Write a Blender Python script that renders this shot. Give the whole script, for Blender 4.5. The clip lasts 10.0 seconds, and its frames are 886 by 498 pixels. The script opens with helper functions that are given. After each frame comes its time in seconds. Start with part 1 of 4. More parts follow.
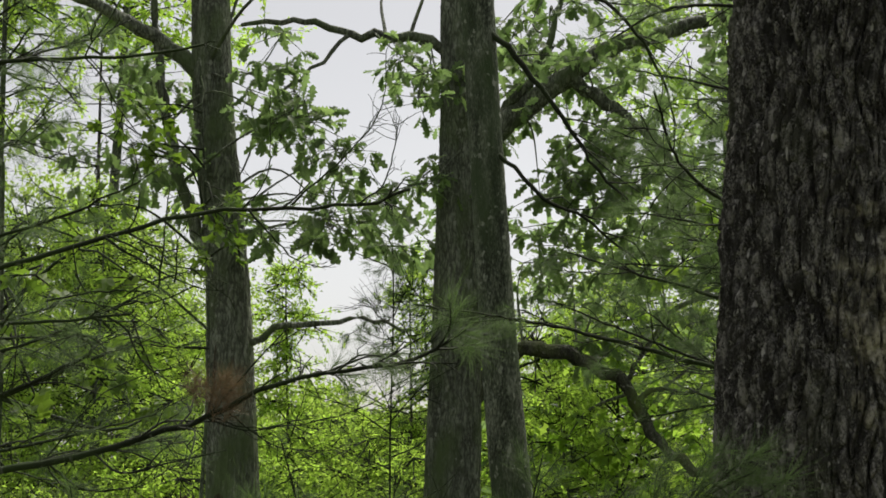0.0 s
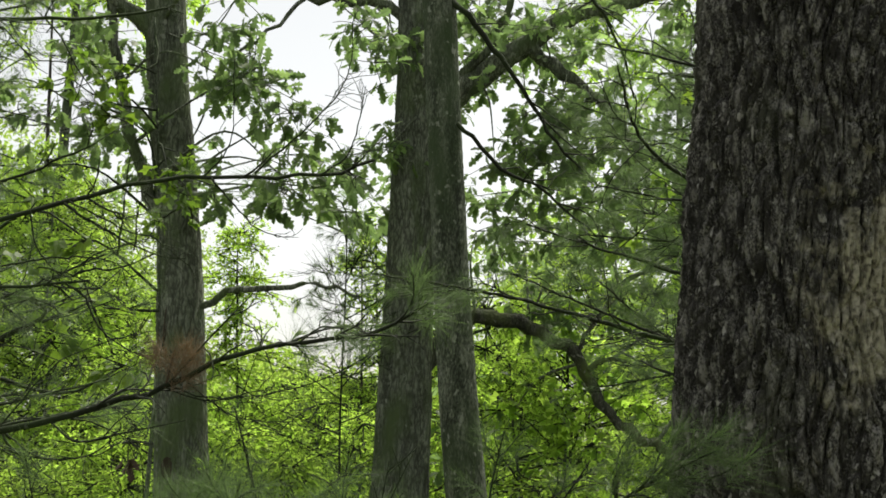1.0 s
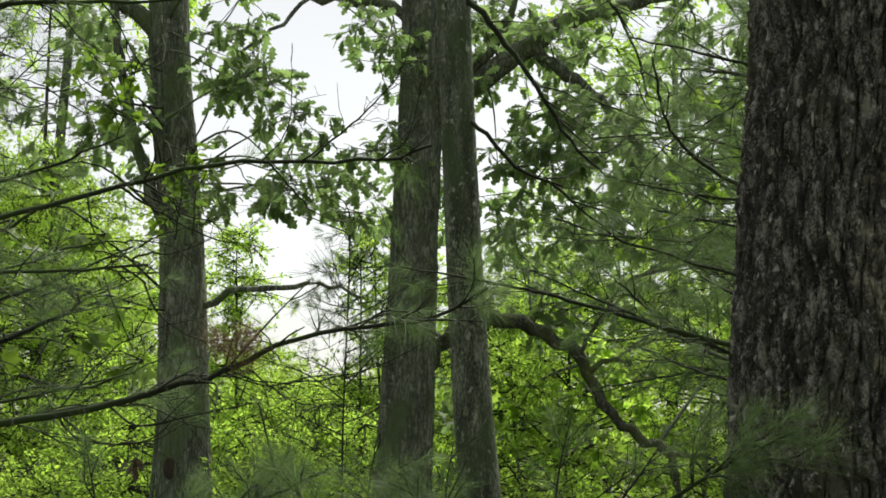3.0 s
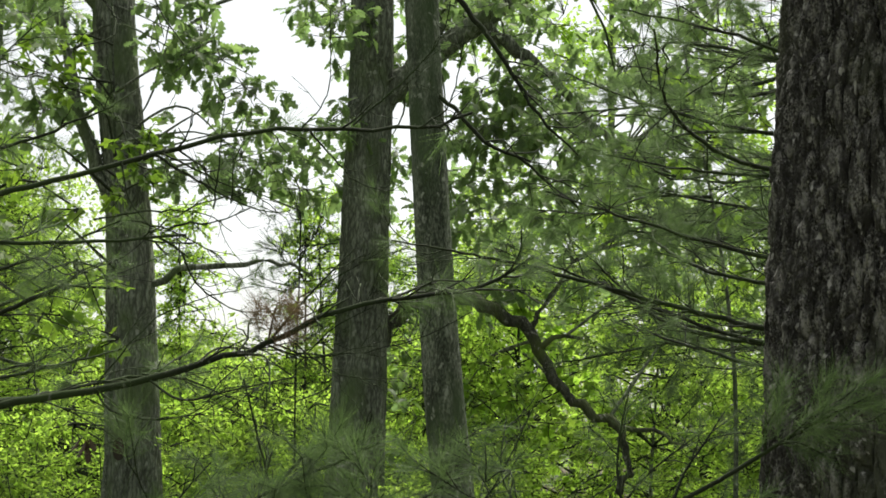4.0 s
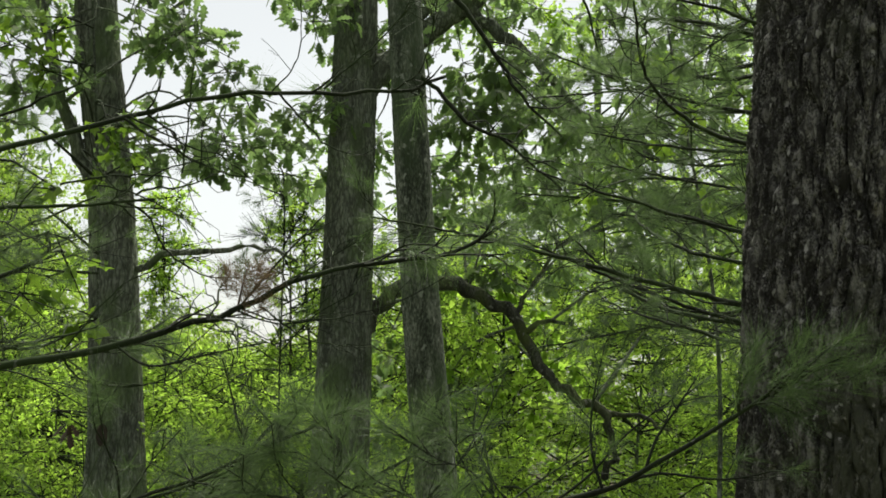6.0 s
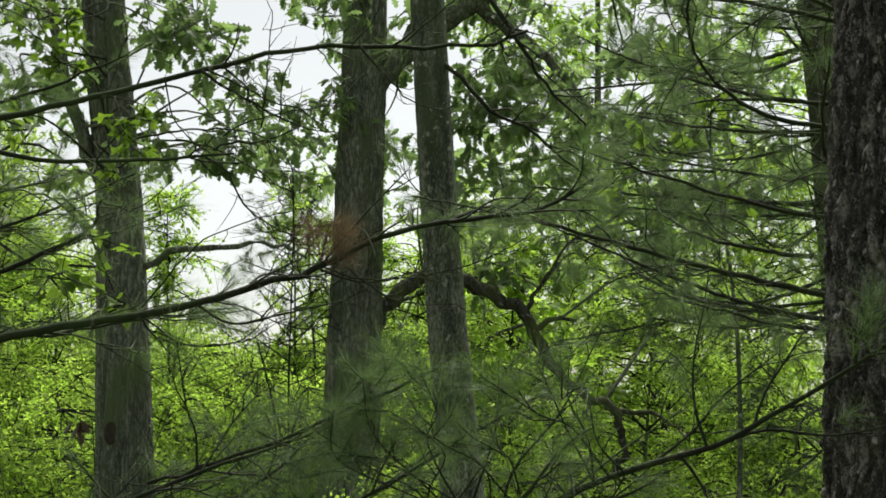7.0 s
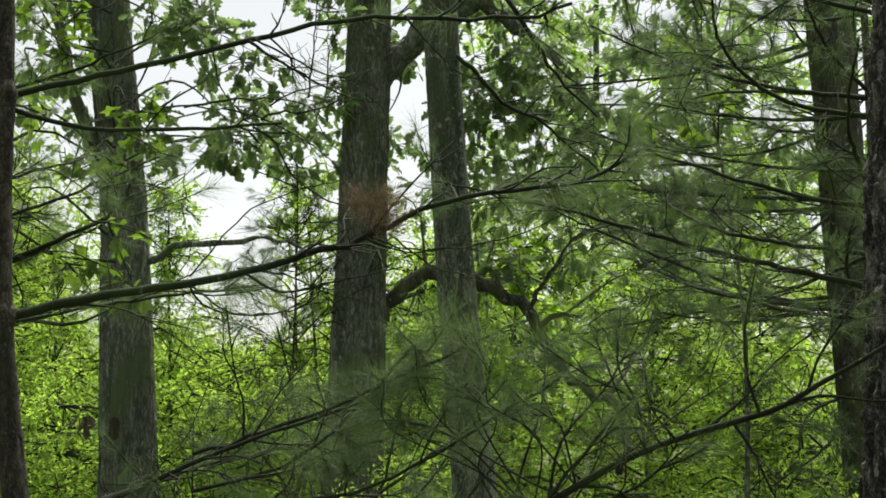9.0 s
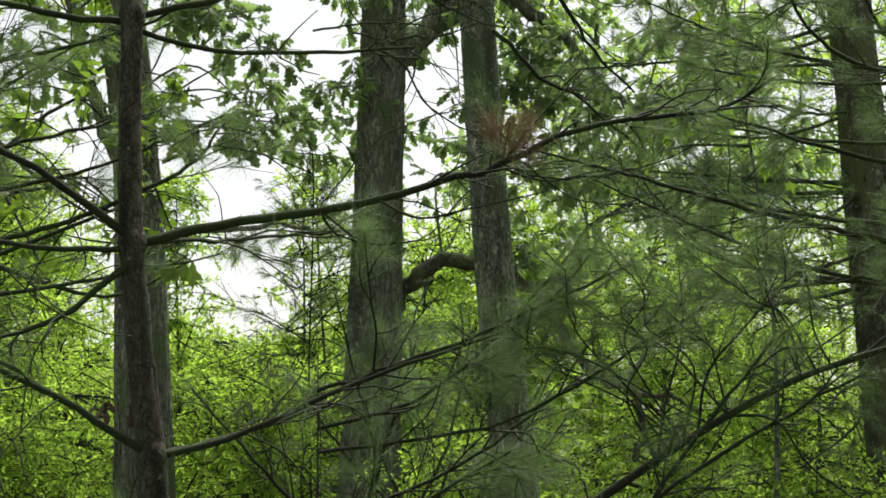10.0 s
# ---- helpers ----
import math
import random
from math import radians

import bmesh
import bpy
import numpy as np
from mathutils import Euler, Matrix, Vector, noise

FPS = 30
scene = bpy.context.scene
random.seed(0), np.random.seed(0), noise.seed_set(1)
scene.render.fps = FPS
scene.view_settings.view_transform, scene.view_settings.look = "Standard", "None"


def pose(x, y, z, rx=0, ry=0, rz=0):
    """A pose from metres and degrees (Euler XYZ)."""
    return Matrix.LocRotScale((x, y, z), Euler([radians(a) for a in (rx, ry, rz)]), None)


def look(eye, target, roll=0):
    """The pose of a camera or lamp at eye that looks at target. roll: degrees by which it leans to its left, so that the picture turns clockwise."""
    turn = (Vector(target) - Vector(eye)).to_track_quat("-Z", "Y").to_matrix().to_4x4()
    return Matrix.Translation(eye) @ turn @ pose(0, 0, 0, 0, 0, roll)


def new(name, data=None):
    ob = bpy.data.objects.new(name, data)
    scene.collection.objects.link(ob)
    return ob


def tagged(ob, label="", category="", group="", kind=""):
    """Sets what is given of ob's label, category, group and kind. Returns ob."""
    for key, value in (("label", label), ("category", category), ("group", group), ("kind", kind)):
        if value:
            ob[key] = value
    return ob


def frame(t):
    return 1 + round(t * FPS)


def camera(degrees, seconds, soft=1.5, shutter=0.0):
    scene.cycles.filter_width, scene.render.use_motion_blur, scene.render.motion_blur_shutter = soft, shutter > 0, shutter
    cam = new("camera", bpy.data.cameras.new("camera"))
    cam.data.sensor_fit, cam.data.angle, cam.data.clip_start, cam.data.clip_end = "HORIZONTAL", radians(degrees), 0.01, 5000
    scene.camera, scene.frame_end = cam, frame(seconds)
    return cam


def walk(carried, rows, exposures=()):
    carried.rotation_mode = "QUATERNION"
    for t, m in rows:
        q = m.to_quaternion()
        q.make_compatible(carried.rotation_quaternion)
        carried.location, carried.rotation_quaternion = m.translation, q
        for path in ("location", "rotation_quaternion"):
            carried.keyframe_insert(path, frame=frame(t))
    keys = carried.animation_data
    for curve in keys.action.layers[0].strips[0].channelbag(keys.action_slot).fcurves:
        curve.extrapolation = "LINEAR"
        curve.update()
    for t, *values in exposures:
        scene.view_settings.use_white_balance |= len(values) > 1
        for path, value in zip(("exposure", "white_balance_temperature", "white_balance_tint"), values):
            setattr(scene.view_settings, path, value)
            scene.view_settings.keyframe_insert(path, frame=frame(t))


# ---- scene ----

def aim(eye, yaw, pitch, roll):
    """A camera pose from a place and degrees: yaw to the left of +y, pitch upwards."""
    a, b = radians(yaw), radians(pitch)
    way = Vector((-math.sin(a) * math.cos(b), math.cos(a) * math.cos(b), math.sin(b)))
    return look(eye, Vector(eye) + way, roll)


PATH = [
    (0.0, (-0.000, 0.000, 1.750), 0.003, 9.000, -0.304),
    (0.5, (-0.019, 0.015, 1.756), -2.311, 7.537, 0.416),
    (1.0, (-0.031, 0.014, 1.769), -2.230, 7.467, 0.515),
    (1.5, (-0.030, 0.018, 1.765), -2.286, 7.366, 0.502),
    (2.0, (-0.037, 0.028, 1.756), -2.368, 7.461, 0.488),
    (2.2, (-0.034, 0.026, 1.759), -2.342, 7.388, 0.472),
    (3.3, (-0.301, 0.054, 1.709), -3.455, 7.781, 0.460),
    (3.5, (-0.364, 0.074, 1.706), -4.099, 7.552, 0.214),
    (4.0, (-0.472, 0.105, 1.704), -6.395, 6.804, -0.045),
    (4.5, (-0.494, 0.107, 1.704), -6.876, 6.484, -0.090),
    (5.0, (-0.449, 0.104, 1.695), -6.715, 6.410, -0.074),
    (5.5, (-0.396, 0.100, 1.687), -6.657, 6.112, -0.061),
    (5.7, (-0.401, 0.114, 1.677), -6.732, 6.217, -0.105),
    (6.8, (-0.601, 0.241, 1.560), -7.405, 6.762, -0.363),
    (7.0, (-0.632, 0.262, 1.550), -7.483, 6.795, -0.330),
    (7.5, (-0.607, 0.261, 1.556), -7.503, 6.752, -0.325),
    (8.0, (-0.604, 0.259, 1.559), -7.464, 6.563, -0.262),
    (8.5, (-0.662, 0.267, 1.536), -7.682, 6.820, -0.273),
    (9.0, (-0.748, 0.284, 1.480), -7.874, 6.955, -0.268),
    (9.5, (-0.912, 0.355, 1.405), -8.417, 6.985, -0.448),
    (10.0, (-1.048, 0.421, 1.339), -8.675, 7.081, -0.474),
]
cam = camera(38.0, 10.0, soft=1.7)
walk(cam, [(t, aim(eye, yaw, pitch, roll)) for t, eye, yaw, pitch, roll in PATH],
     exposures=[(0.0, 0.57, 6800, 11), (0.5, 0.86, 6900, 12), (1.0, 0.95, 6850, 8), (2.0, 0.91, 6800, 6), (3.5, 0.96, 6750, 8), (4.5, 1.17, 6750, 6), (5.0, 1.1, 6750, 6), (5.5, 0.81, 6750, 6), (7.0, 0.82, 6750, 6), (8.5, 0.76, 6750, 7), (9.0, 0.86, 6750, 7), (9.5, 0.96, 6800, 8), (10.0, 1.0, 6800, 7)])

# ---- world and light: overcast daylight ----
world = bpy.data.worlds.new("overcast_sky")
scene.world = world
world.use_nodes = True
wn, wl = world.node_tree.nodes, world.node_tree.links
wn.clear()
sky = wn.new("ShaderNodeTexSky")
sky.sky_type, sky.sun_disc = "NISHITA", False
sky.sun_elevation, sky.sun_rotation = radians(64), radians(25)
sky.air_density, sky.dust_density, sky.ozone_density = 1.0, 1.2, 1.0
grey = wn.new("ShaderNodeHueSaturation")
grey.inputs["Saturation"].default_value = 0.22
back = wn.new("ShaderNodeBackground")
back.inputs["Strength"].default_value = 0.086
wout = wn.new("ShaderNodeOutputWorld")
wl.new(sky.outputs[0], grey.inputs["Color"])
wl.new(grey.outputs[0], back.inputs["Color"])
wl.new(back.outputs[0], wout.inputs["Surface"])

sun_data = bpy.data.lights.new("sun", "SUN")
sun_data.energy, sun_data.angle, sun_data.color = 5.0, radians(40), (1.0, 0.97, 0.92)
sun = new("sun", sun_data)
# the sky's sun stands at rotation 25 degrees from +y towards +x
sun_way = Vector((math.sin(radians(25)) * math.cos(radians(64)), math.cos(radians(25)) * math.cos(radians(64)), math.sin(radians(64))))
sun.matrix_world = look(sun_way * 60, (0, 0, 0))


# ---- materials ----
def material(name):
    m = bpy.data.materials.new(name)
    m.use_nodes = True
    m.node_tree.nodes.clear()
    return m, m.node_tree.nodes, m.node_tree.links


def ramp(nodes, stops):
    r = nodes.new("ShaderNodeValToRGB")
    e = r.color_ramp.elements
    while len(e) < len(stops):
        e.new(0.5)
    for k, (at, col) in zip(e, stops):
        k.position, k.color = at, (*col, 1)
    return r


def texture(nodes, links, kind, scale, stretch=(1, 1, 1), detail=4.0, turn=0.0):
    co = nodes.new("ShaderNodeTexCoord")
    mp = nodes.new("ShaderNodeMapping")
    mp.inputs["Scale"].default_value = stretch
    mp.inputs["Location"].default_value = (turn, turn * 0.7, turn * 1.3)
    links.new(co.outputs["Object"], mp.inputs["Vector"])
    tx = nodes.new("ShaderNodeTexNoise" if kind == "noise" else "ShaderNodeTexVoronoi")
    tx.inputs["Scale"].default_value = scale
    if kind == "noise":
        tx.inputs["Detail"].default_value = detail
    elif kind == "crack":
        tx.feature = "DISTANCE_TO_EDGE"
    links.new(mp.outputs[0], tx.inputs["Vector"])
    return tx.outputs[0]


def blend(nodes, links, factor, a, b, mode="MIX"):
    mx = nodes.new("ShaderNodeMix")
    mx.data_type, mx.blend_type = "RGBA", mode
    for socket, value in ((mx.inputs[0], factor), (mx.inputs[6], a), (mx.inputs[7], b)):
        if isinstance(value, (int, float)):
            socket.default_value = value
        elif isinstance(value, tuple):
            socket.default_value = (*value, 1)
        else:
            links.new(value, socket)
    return mx.outputs[2]


def bark(name, dark, mid, light, moss, moss_amount, lichen, lichen_amount, size, rough=0.9, bump=0.6, patch=None, edges=(0.28, 0.5, 0.75), furrow=0.0, ribs=24.0, streak=0.4, tall=0.13, grain_tall=0.22):
    """Furrowed bark: long cells, grain, moss and lichen in patches."""
    m, n, l = material(name)
    grain = texture(n, l, "noise", 9 * size, (1, 1, grain_tall), 8)
    fine = texture(n, l, "noise", 60 * size, (1, 1, streak), 7)
    cells = texture(n, l, "crack", 14 * size, (1, 1, 0.28))
    base = ramp(n, list(zip(edges, (dark, mid, light))))
    mixed = n.new("ShaderNodeMath")
    mixed.operation = "MULTIPLY_ADD"
    l.new(fine, mixed.inputs[0])
    mixed.inputs[1].default_value = 0.5
    half = n.new("ShaderNodeMath")
    half.operation = "MULTIPLY"
    l.new(grain, half.inputs[0])
    half.inputs[1].default_value = 0.5
    l.new(half.outputs[0], mixed.inputs[2])
    l.new(mixed.outputs[0], base.inputs[0])
    tone = base.outputs[0]
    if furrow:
        # long wavering furrows between the ridges, darker inside: relief shade put into the colour
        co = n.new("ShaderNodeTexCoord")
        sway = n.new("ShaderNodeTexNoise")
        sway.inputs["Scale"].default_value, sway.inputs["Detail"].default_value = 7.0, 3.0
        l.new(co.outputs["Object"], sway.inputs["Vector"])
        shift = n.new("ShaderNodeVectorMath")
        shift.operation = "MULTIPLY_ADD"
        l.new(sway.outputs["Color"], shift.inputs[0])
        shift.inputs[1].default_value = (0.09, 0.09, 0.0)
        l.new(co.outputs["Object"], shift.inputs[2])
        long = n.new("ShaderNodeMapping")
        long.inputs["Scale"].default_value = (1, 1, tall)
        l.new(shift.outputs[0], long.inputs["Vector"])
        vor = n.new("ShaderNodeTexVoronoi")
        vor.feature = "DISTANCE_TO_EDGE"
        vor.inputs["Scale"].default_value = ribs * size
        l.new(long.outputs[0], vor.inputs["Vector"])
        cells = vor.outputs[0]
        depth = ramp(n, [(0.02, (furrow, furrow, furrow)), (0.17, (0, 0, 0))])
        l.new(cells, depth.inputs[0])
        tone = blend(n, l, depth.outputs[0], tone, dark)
    where = ramp(n, [(0.62 - 0.3 * moss_amount, (0, 0, 0)), (0.8 - 0.3 * moss_amount, (1, 1, 1))])
    l.new(texture(n, l, "noise", 3.0, (1, 1, 0.5), 5, 3.1), where.inputs[0])
    colour = blend(n, l, where.outputs[0], tone, moss)
    spots = ramp(n, [(0.66 - 0.2 * lichen_amount, (0, 0, 0)), (0.72 - 0.2 * lichen_amount, (1, 1, 1))])
    l.new(texture(n, l, "noise", 13.0 * size, (1, 1, 0.7), 7, 7.7), spots.inputs[0])
    colour = blend(n, l, spots.outputs[0], colour, lichen)
    if patch:
        # one large crust of pale lichen, ragged at its edge
        co = n.new("ShaderNodeTexCoord")
        mp = n.new("ShaderNodeMapping")
        mp.vector_type = "TEXTURE"
        mp.inputs["Location"].default_value, mp.inputs["Scale"].default_value = patch
        l.new(co.outputs["Object"], mp.inputs["Vector"])
        dist = n.new("ShaderNodeVectorMath")
        dist.operation = "LENGTH"
        l.new(mp.outputs[0], dist.inputs[0])
        ragged = n.new("ShaderNodeMath")
        ragged.operation = "MULTIPLY_ADD"
        l.new(texture(n, l, "noise", 16.0, (1, 1, 0.8), 6, 1.7), ragged.inputs[0])
        ragged.inputs[1].default_value = 3.4
        l.new(dist.outputs["Value"], ragged.inputs[2])
        crust = ramp(n, [(0.0, (0.88, 0.88, 0.88)), (1.0, (0, 0, 0))])
        fit = n.new("ShaderNodeMapRange")
        fit.inputs["From Min"].default_value, fit.inputs["From Max"].default_value = 2.25, 2.75
        l.new(ragged.outputs[0], fit.inputs["Value"])
        l.new(fit.outputs[0], crust.inputs[0])
        mottle = ramp(n, [(0.36, (0.09, 0.08, 0.06)), (0.47, (0.24, 0.225, 0.165)), (0.62, (0.36, 0.34, 0.26))])
        l.new(texture(n, l, "noise", 85.0, (1, 1, 0.9), 6, 2.2), mottle.inputs[0])
        colour = blend(n, l, crust.outputs[0], colour, mottle.outputs[0])
    bs = n.new("ShaderNodeBsdfPrincipled")
    l.new(colour, bs.inputs["Base Color"])
    bs.inputs["Roughness"].default_value = rough
    bs.inputs["Specular IOR Level"].default_value = 0.2
    hgt = n.new("ShaderNodeMath")
    hgt.operation = "MULTIPLY_ADD"
    l.new(cells, hgt.inputs[0])
    hgt.inputs[1].default_value = 1.4
    l.new(mixed.outputs[0], hgt.inputs[2])
    bp = n.new("ShaderNodeBump")
    bp.inputs["Strength"].default_value = bump
    bp.inputs["Distance"].default_value = 0.02 / size
    l.new(hgt.outputs[0], bp.inputs["Height"])
    l.new(bp.outputs[0], bs.inputs["Normal"])
    out = n.new("ShaderNodeOutputMaterial")
    l.new(bs.outputs[0], out.inputs[0])
    return m


def foliage(name, a, b, c, glow, through_share, rough=0.5, single=False):
    """Leaves: three greens by leaf, thin enough for light to pass."""
    m, n, l = material(name)
    geo = n.new("ShaderNodeNewGeometry")
    pick = ramp(n, [(0.0, a), (0.5, b), (1.0, c)])
    if single:
        l.new(n.new("ShaderNodeObjectInfo").outputs["Random"], pick.inputs[0])
    else:
        l.new(geo.outputs["Random Per Island"], pick.inputs[0])
    veins = ramp(n, [(0.3, (0.75, 0.75, 0.75)), (0.7, (1.15, 1.15, 1.15))])
    l.new(texture(n, l, "noise", 1.1, (1, 1, 1), 3), veins.inputs[0])
    colour = blend(n, l, 1.0, pick.outputs[0], veins.outputs[0], "MULTIPLY")
    bs = n.new("ShaderNodeBsdfPrincipled")
    l.new(colour, bs.inputs["Base Color"])
    bs.inputs["Roughness"].default_value = rough
    bs.inputs["Specular IOR Level"].default_value = 0.3
    tr = n.new("ShaderNodeBsdfTranslucent")
    l.new(blend(n, l, 1.0, colour, glow, "MULTIPLY"), tr.inputs["Color"])
    mx = n.new("ShaderNodeMixShader")
    mx.inputs[0].default_value = through_share
    l.new(bs.outputs[0], mx.inputs[1])
    l.new(tr.outputs[0], mx.inputs[2])
    out = n.new("ShaderNodeOutputMaterial")
    l.new(mx.outputs[0], out.inputs[0])
    return m


def litter(name):
    m, n, l = material(name)
    base = ramp(n, [(0.3, (0.035, 0.029, 0.017)), (0.5, (0.078, 0.06, 0.034)), (0.7, (0.088, 0.076, 0.043))])
    l.new(texture(n, l, "noise", 9, (1, 1, 1), 8), base.inputs[0])
    green = ramp(n, [(0.42, (0, 0, 0)), (0.56, (1, 1, 1))])
    l.new(texture(n, l, "noise", 0.4, (1, 1, 1), 4), green.inputs[0])
    bs = n.new("ShaderNodeBsdfPrincipled")
    l.new(blend(n, l, green.outputs[0], base.outputs[0], (0.05, 0.085, 0.022)), bs.inputs["Base Color"])
    bs.inputs["Roughness"].default_value = 0.95
    bp = n.new("ShaderNodeBump")
    bp.inputs["Strength"].default_value = 0.7
    bp.inputs["Distance"].default_value = 0.05
    l.new(texture(n, l, "noise", 25, (1, 1, 1), 6), bp.inputs["Height"])
    l.new(bp.outputs[0], bs.inputs["Normal"])
    out = n.new("ShaderNodeOutputMaterial")
    l.new(bs.outputs[0], out.inputs[0])
    return m


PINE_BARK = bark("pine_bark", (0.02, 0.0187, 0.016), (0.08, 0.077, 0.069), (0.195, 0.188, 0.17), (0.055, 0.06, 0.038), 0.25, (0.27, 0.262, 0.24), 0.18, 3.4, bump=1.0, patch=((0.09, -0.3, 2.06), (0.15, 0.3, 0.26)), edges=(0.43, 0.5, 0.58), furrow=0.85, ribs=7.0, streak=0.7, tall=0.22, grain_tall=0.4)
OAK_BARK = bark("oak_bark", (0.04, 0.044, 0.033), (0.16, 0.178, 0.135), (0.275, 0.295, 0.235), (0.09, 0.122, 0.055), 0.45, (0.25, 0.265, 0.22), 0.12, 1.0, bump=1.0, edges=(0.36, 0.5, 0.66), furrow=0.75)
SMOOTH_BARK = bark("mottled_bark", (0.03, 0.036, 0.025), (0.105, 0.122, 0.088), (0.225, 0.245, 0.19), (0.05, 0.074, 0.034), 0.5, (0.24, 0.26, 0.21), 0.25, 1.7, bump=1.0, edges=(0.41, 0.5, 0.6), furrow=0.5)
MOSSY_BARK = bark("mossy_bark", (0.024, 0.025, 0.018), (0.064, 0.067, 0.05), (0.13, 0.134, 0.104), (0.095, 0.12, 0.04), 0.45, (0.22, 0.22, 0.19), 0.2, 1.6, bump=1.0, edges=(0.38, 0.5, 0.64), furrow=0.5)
TWIG_BARK = bark("twig_bark", (0.007, 0.009, 0.005), (0.014, 0.018, 0.009), (0.03, 0.036, 0.019), (0.026, 0.042, 0.013), 0.6, (0.09, 0.1, 0.075), 0.04, 4.0, bump=0.3)
SAPLING_BARK = bark("sapling_bark", (0.012, 0.012, 0.009), (0.04, 0.038, 0.028), (0.088, 0.084, 0.062), (0.042, 0.052, 0.026), 0.4, (0.13, 0.135, 0.11), 0.06, 4.0, bump=1.0, edges=(0.4, 0.5, 0.62), furrow=0.5, ribs=12.0, streak=0.6, tall=0.35)
OAK_LEAF = foliage("oak_leaf", (0.08, 0.118, 0.05), (0.1, 0.146, 0.058), (0.132, 0.182, 0.067), (2.25, 2.4, 1.95), 0.57)
MAPLE_LEAF = foliage("maple_leaf", (0.07, 0.12, 0.022), (0.09, 0.147, 0.026), (0.115, 0.175, 0.03), (2.0, 2.1, 1.2), 0.5)
BRIGHT_LEAF = foliage("understory_leaf", (0.108, 0.165, 0.029), (0.148, 0.214, 0.039), (0.202, 0.268, 0.057), (2.6, 2.85, 1.9), 0.69)
FAR_LEAF = foliage("far_leaf", (0.095, 0.143, 0.028), (0.13, 0.184, 0.038), (0.172, 0.225, 0.054), (2.45, 2.6, 1.9), 0.6)
NEEDLE = foliage("pine_needle", (0.056, 0.087, 0.036), (0.069, 0.103, 0.043), (0.086, 0.124, 0.051), (1.6, 1.78, 1.3), 0.48)
DEAD_NEEDLE = foliage("dead_needle", (0.098, 0.07, 0.039), (0.128, 0.09, 0.05), (0.16, 0.115, 0.066), (1.2, 1.15, 0.95), 0.22)
DEAD_LEAF = foliage("dead_leaf", (0.045, 0.03, 0.019), (0.065, 0.043, 0.026), (0.09, 0.06, 0.034), (1.2, 1.1, 1.0), 0.2)
OAK_ONE = foliage("oak_leaf_single", (0.08, 0.118, 0.05), (0.1, 0.146, 0.058), (0.132, 0.182, 0.067), (2.25, 2.4, 1.95), 0.57, single=True)
MAPLE_ONE = foliage("maple_leaf_single", (0.07, 0.12, 0.022), (0.09, 0.147, 0.026), (0.115, 0.175, 0.03), (2.0, 2.1, 1.2), 0.5, single=True)
SCAR_WOOD = bark("scar_wood", (0.02, 0.016, 0.012), (0.05, 0.04, 0.03), (0.1, 0.082, 0.062), (0.05, 0.04, 0.02), 0.1, (0.15, 0.12, 0.1), 0.1, 2.0, bump=0.8)
FALLEN_LEAF = foliage("fallen_leaf", (0.045, 0.032, 0.019), (0.08, 0.055, 0.032), (0.125, 0.092, 0.055), (1.2, 1.1, 1.0), 0.15, 0.7)
FLOOR = litter("forest_floor")


# ---- mesh helpers ----
class Buffer:
    """Vertices and faces gathered from several pieces, for one mesh."""

    def __init__(self):
        self.v, self.f, self.n = [], [], 0

    def add(self, verts, faces):
        self.v.append(np.asarray(verts, float).reshape(-1, 3))
        faces = np.asarray(faces, int)
        self.f.append(faces + self.n)
        self.n += len(self.v[-1])

    def mesh(self, name, mat, smooth=False):
        me = bpy.data.meshes.new(name)
        if not self.v:
            self.add(np.zeros((3, 3)), [(0, 1, 2)])
        v = np.concatenate(self.v)
        sizes = np.concatenate([np.full(len(f), f.shape[1]) for f in self.f])
        loops = np.concatenate([f.ravel() for f in self.f])
        me.vertices.add(len(v))
        me.vertices.foreach_set("co", v.astype(np.float32).ravel())
        me.loops.add(len(loops))
        me.loops.foreach_set("vertex_index", loops.astype(np.int32))
        me.polygons.add(len(sizes))
        me.polygons.foreach_set("loop_start", np.concatenate([[0], np.cumsum(sizes)[:-1]]).astype(np.int32))
        me.update(calc_edges=True)
        me.polygons.foreach_set("use_smooth", np.full(len(sizes), smooth))
        me.materials.append(mat)
        return me


def part(name, buf, mat, parent, label="", smooth=False, kind=""):
    ob = new(name, buf.mesh(name, mat, smooth))
    ob.parent = parent
    return tagged(ob, label, kind=kind)


def thing(name, base, label, category, group="", kind=""):
    ob = new(name)
    ob.empty_display_size = 0.2
    ob.location = base
    return tagged(ob, label, category, group, kind)


def unit(a):
    a = np.asarray(a, float)
    return a / np.maximum(np.linalg.norm(a, axis=-1, keepdims=True), 1e-9)


def smooth_line(points, step):
    """A Catmull-Rom line through the points, with points about step apart."""
    p = np.asarray(points, float)
    q = np.vstack([2 * p[0] - p[1], p, 2 * p[-1] - p[-2]])
    out = []
    for i in range(len(p) - 1):
        a, b, c, d = q[i : i + 4]
        count = max(1, int(round(np.linalg.norm(c - b) / step)))
        for s in np.arange(count) / count:
            out.append(0.5 * (2 * b + (c - a) * s + (2 * a - 5 * b + 4 * c - d) * s**2 + (3 * b - a - 3 * c + d) * s**3))
    out.append(p[-1])
    return np.array(out)


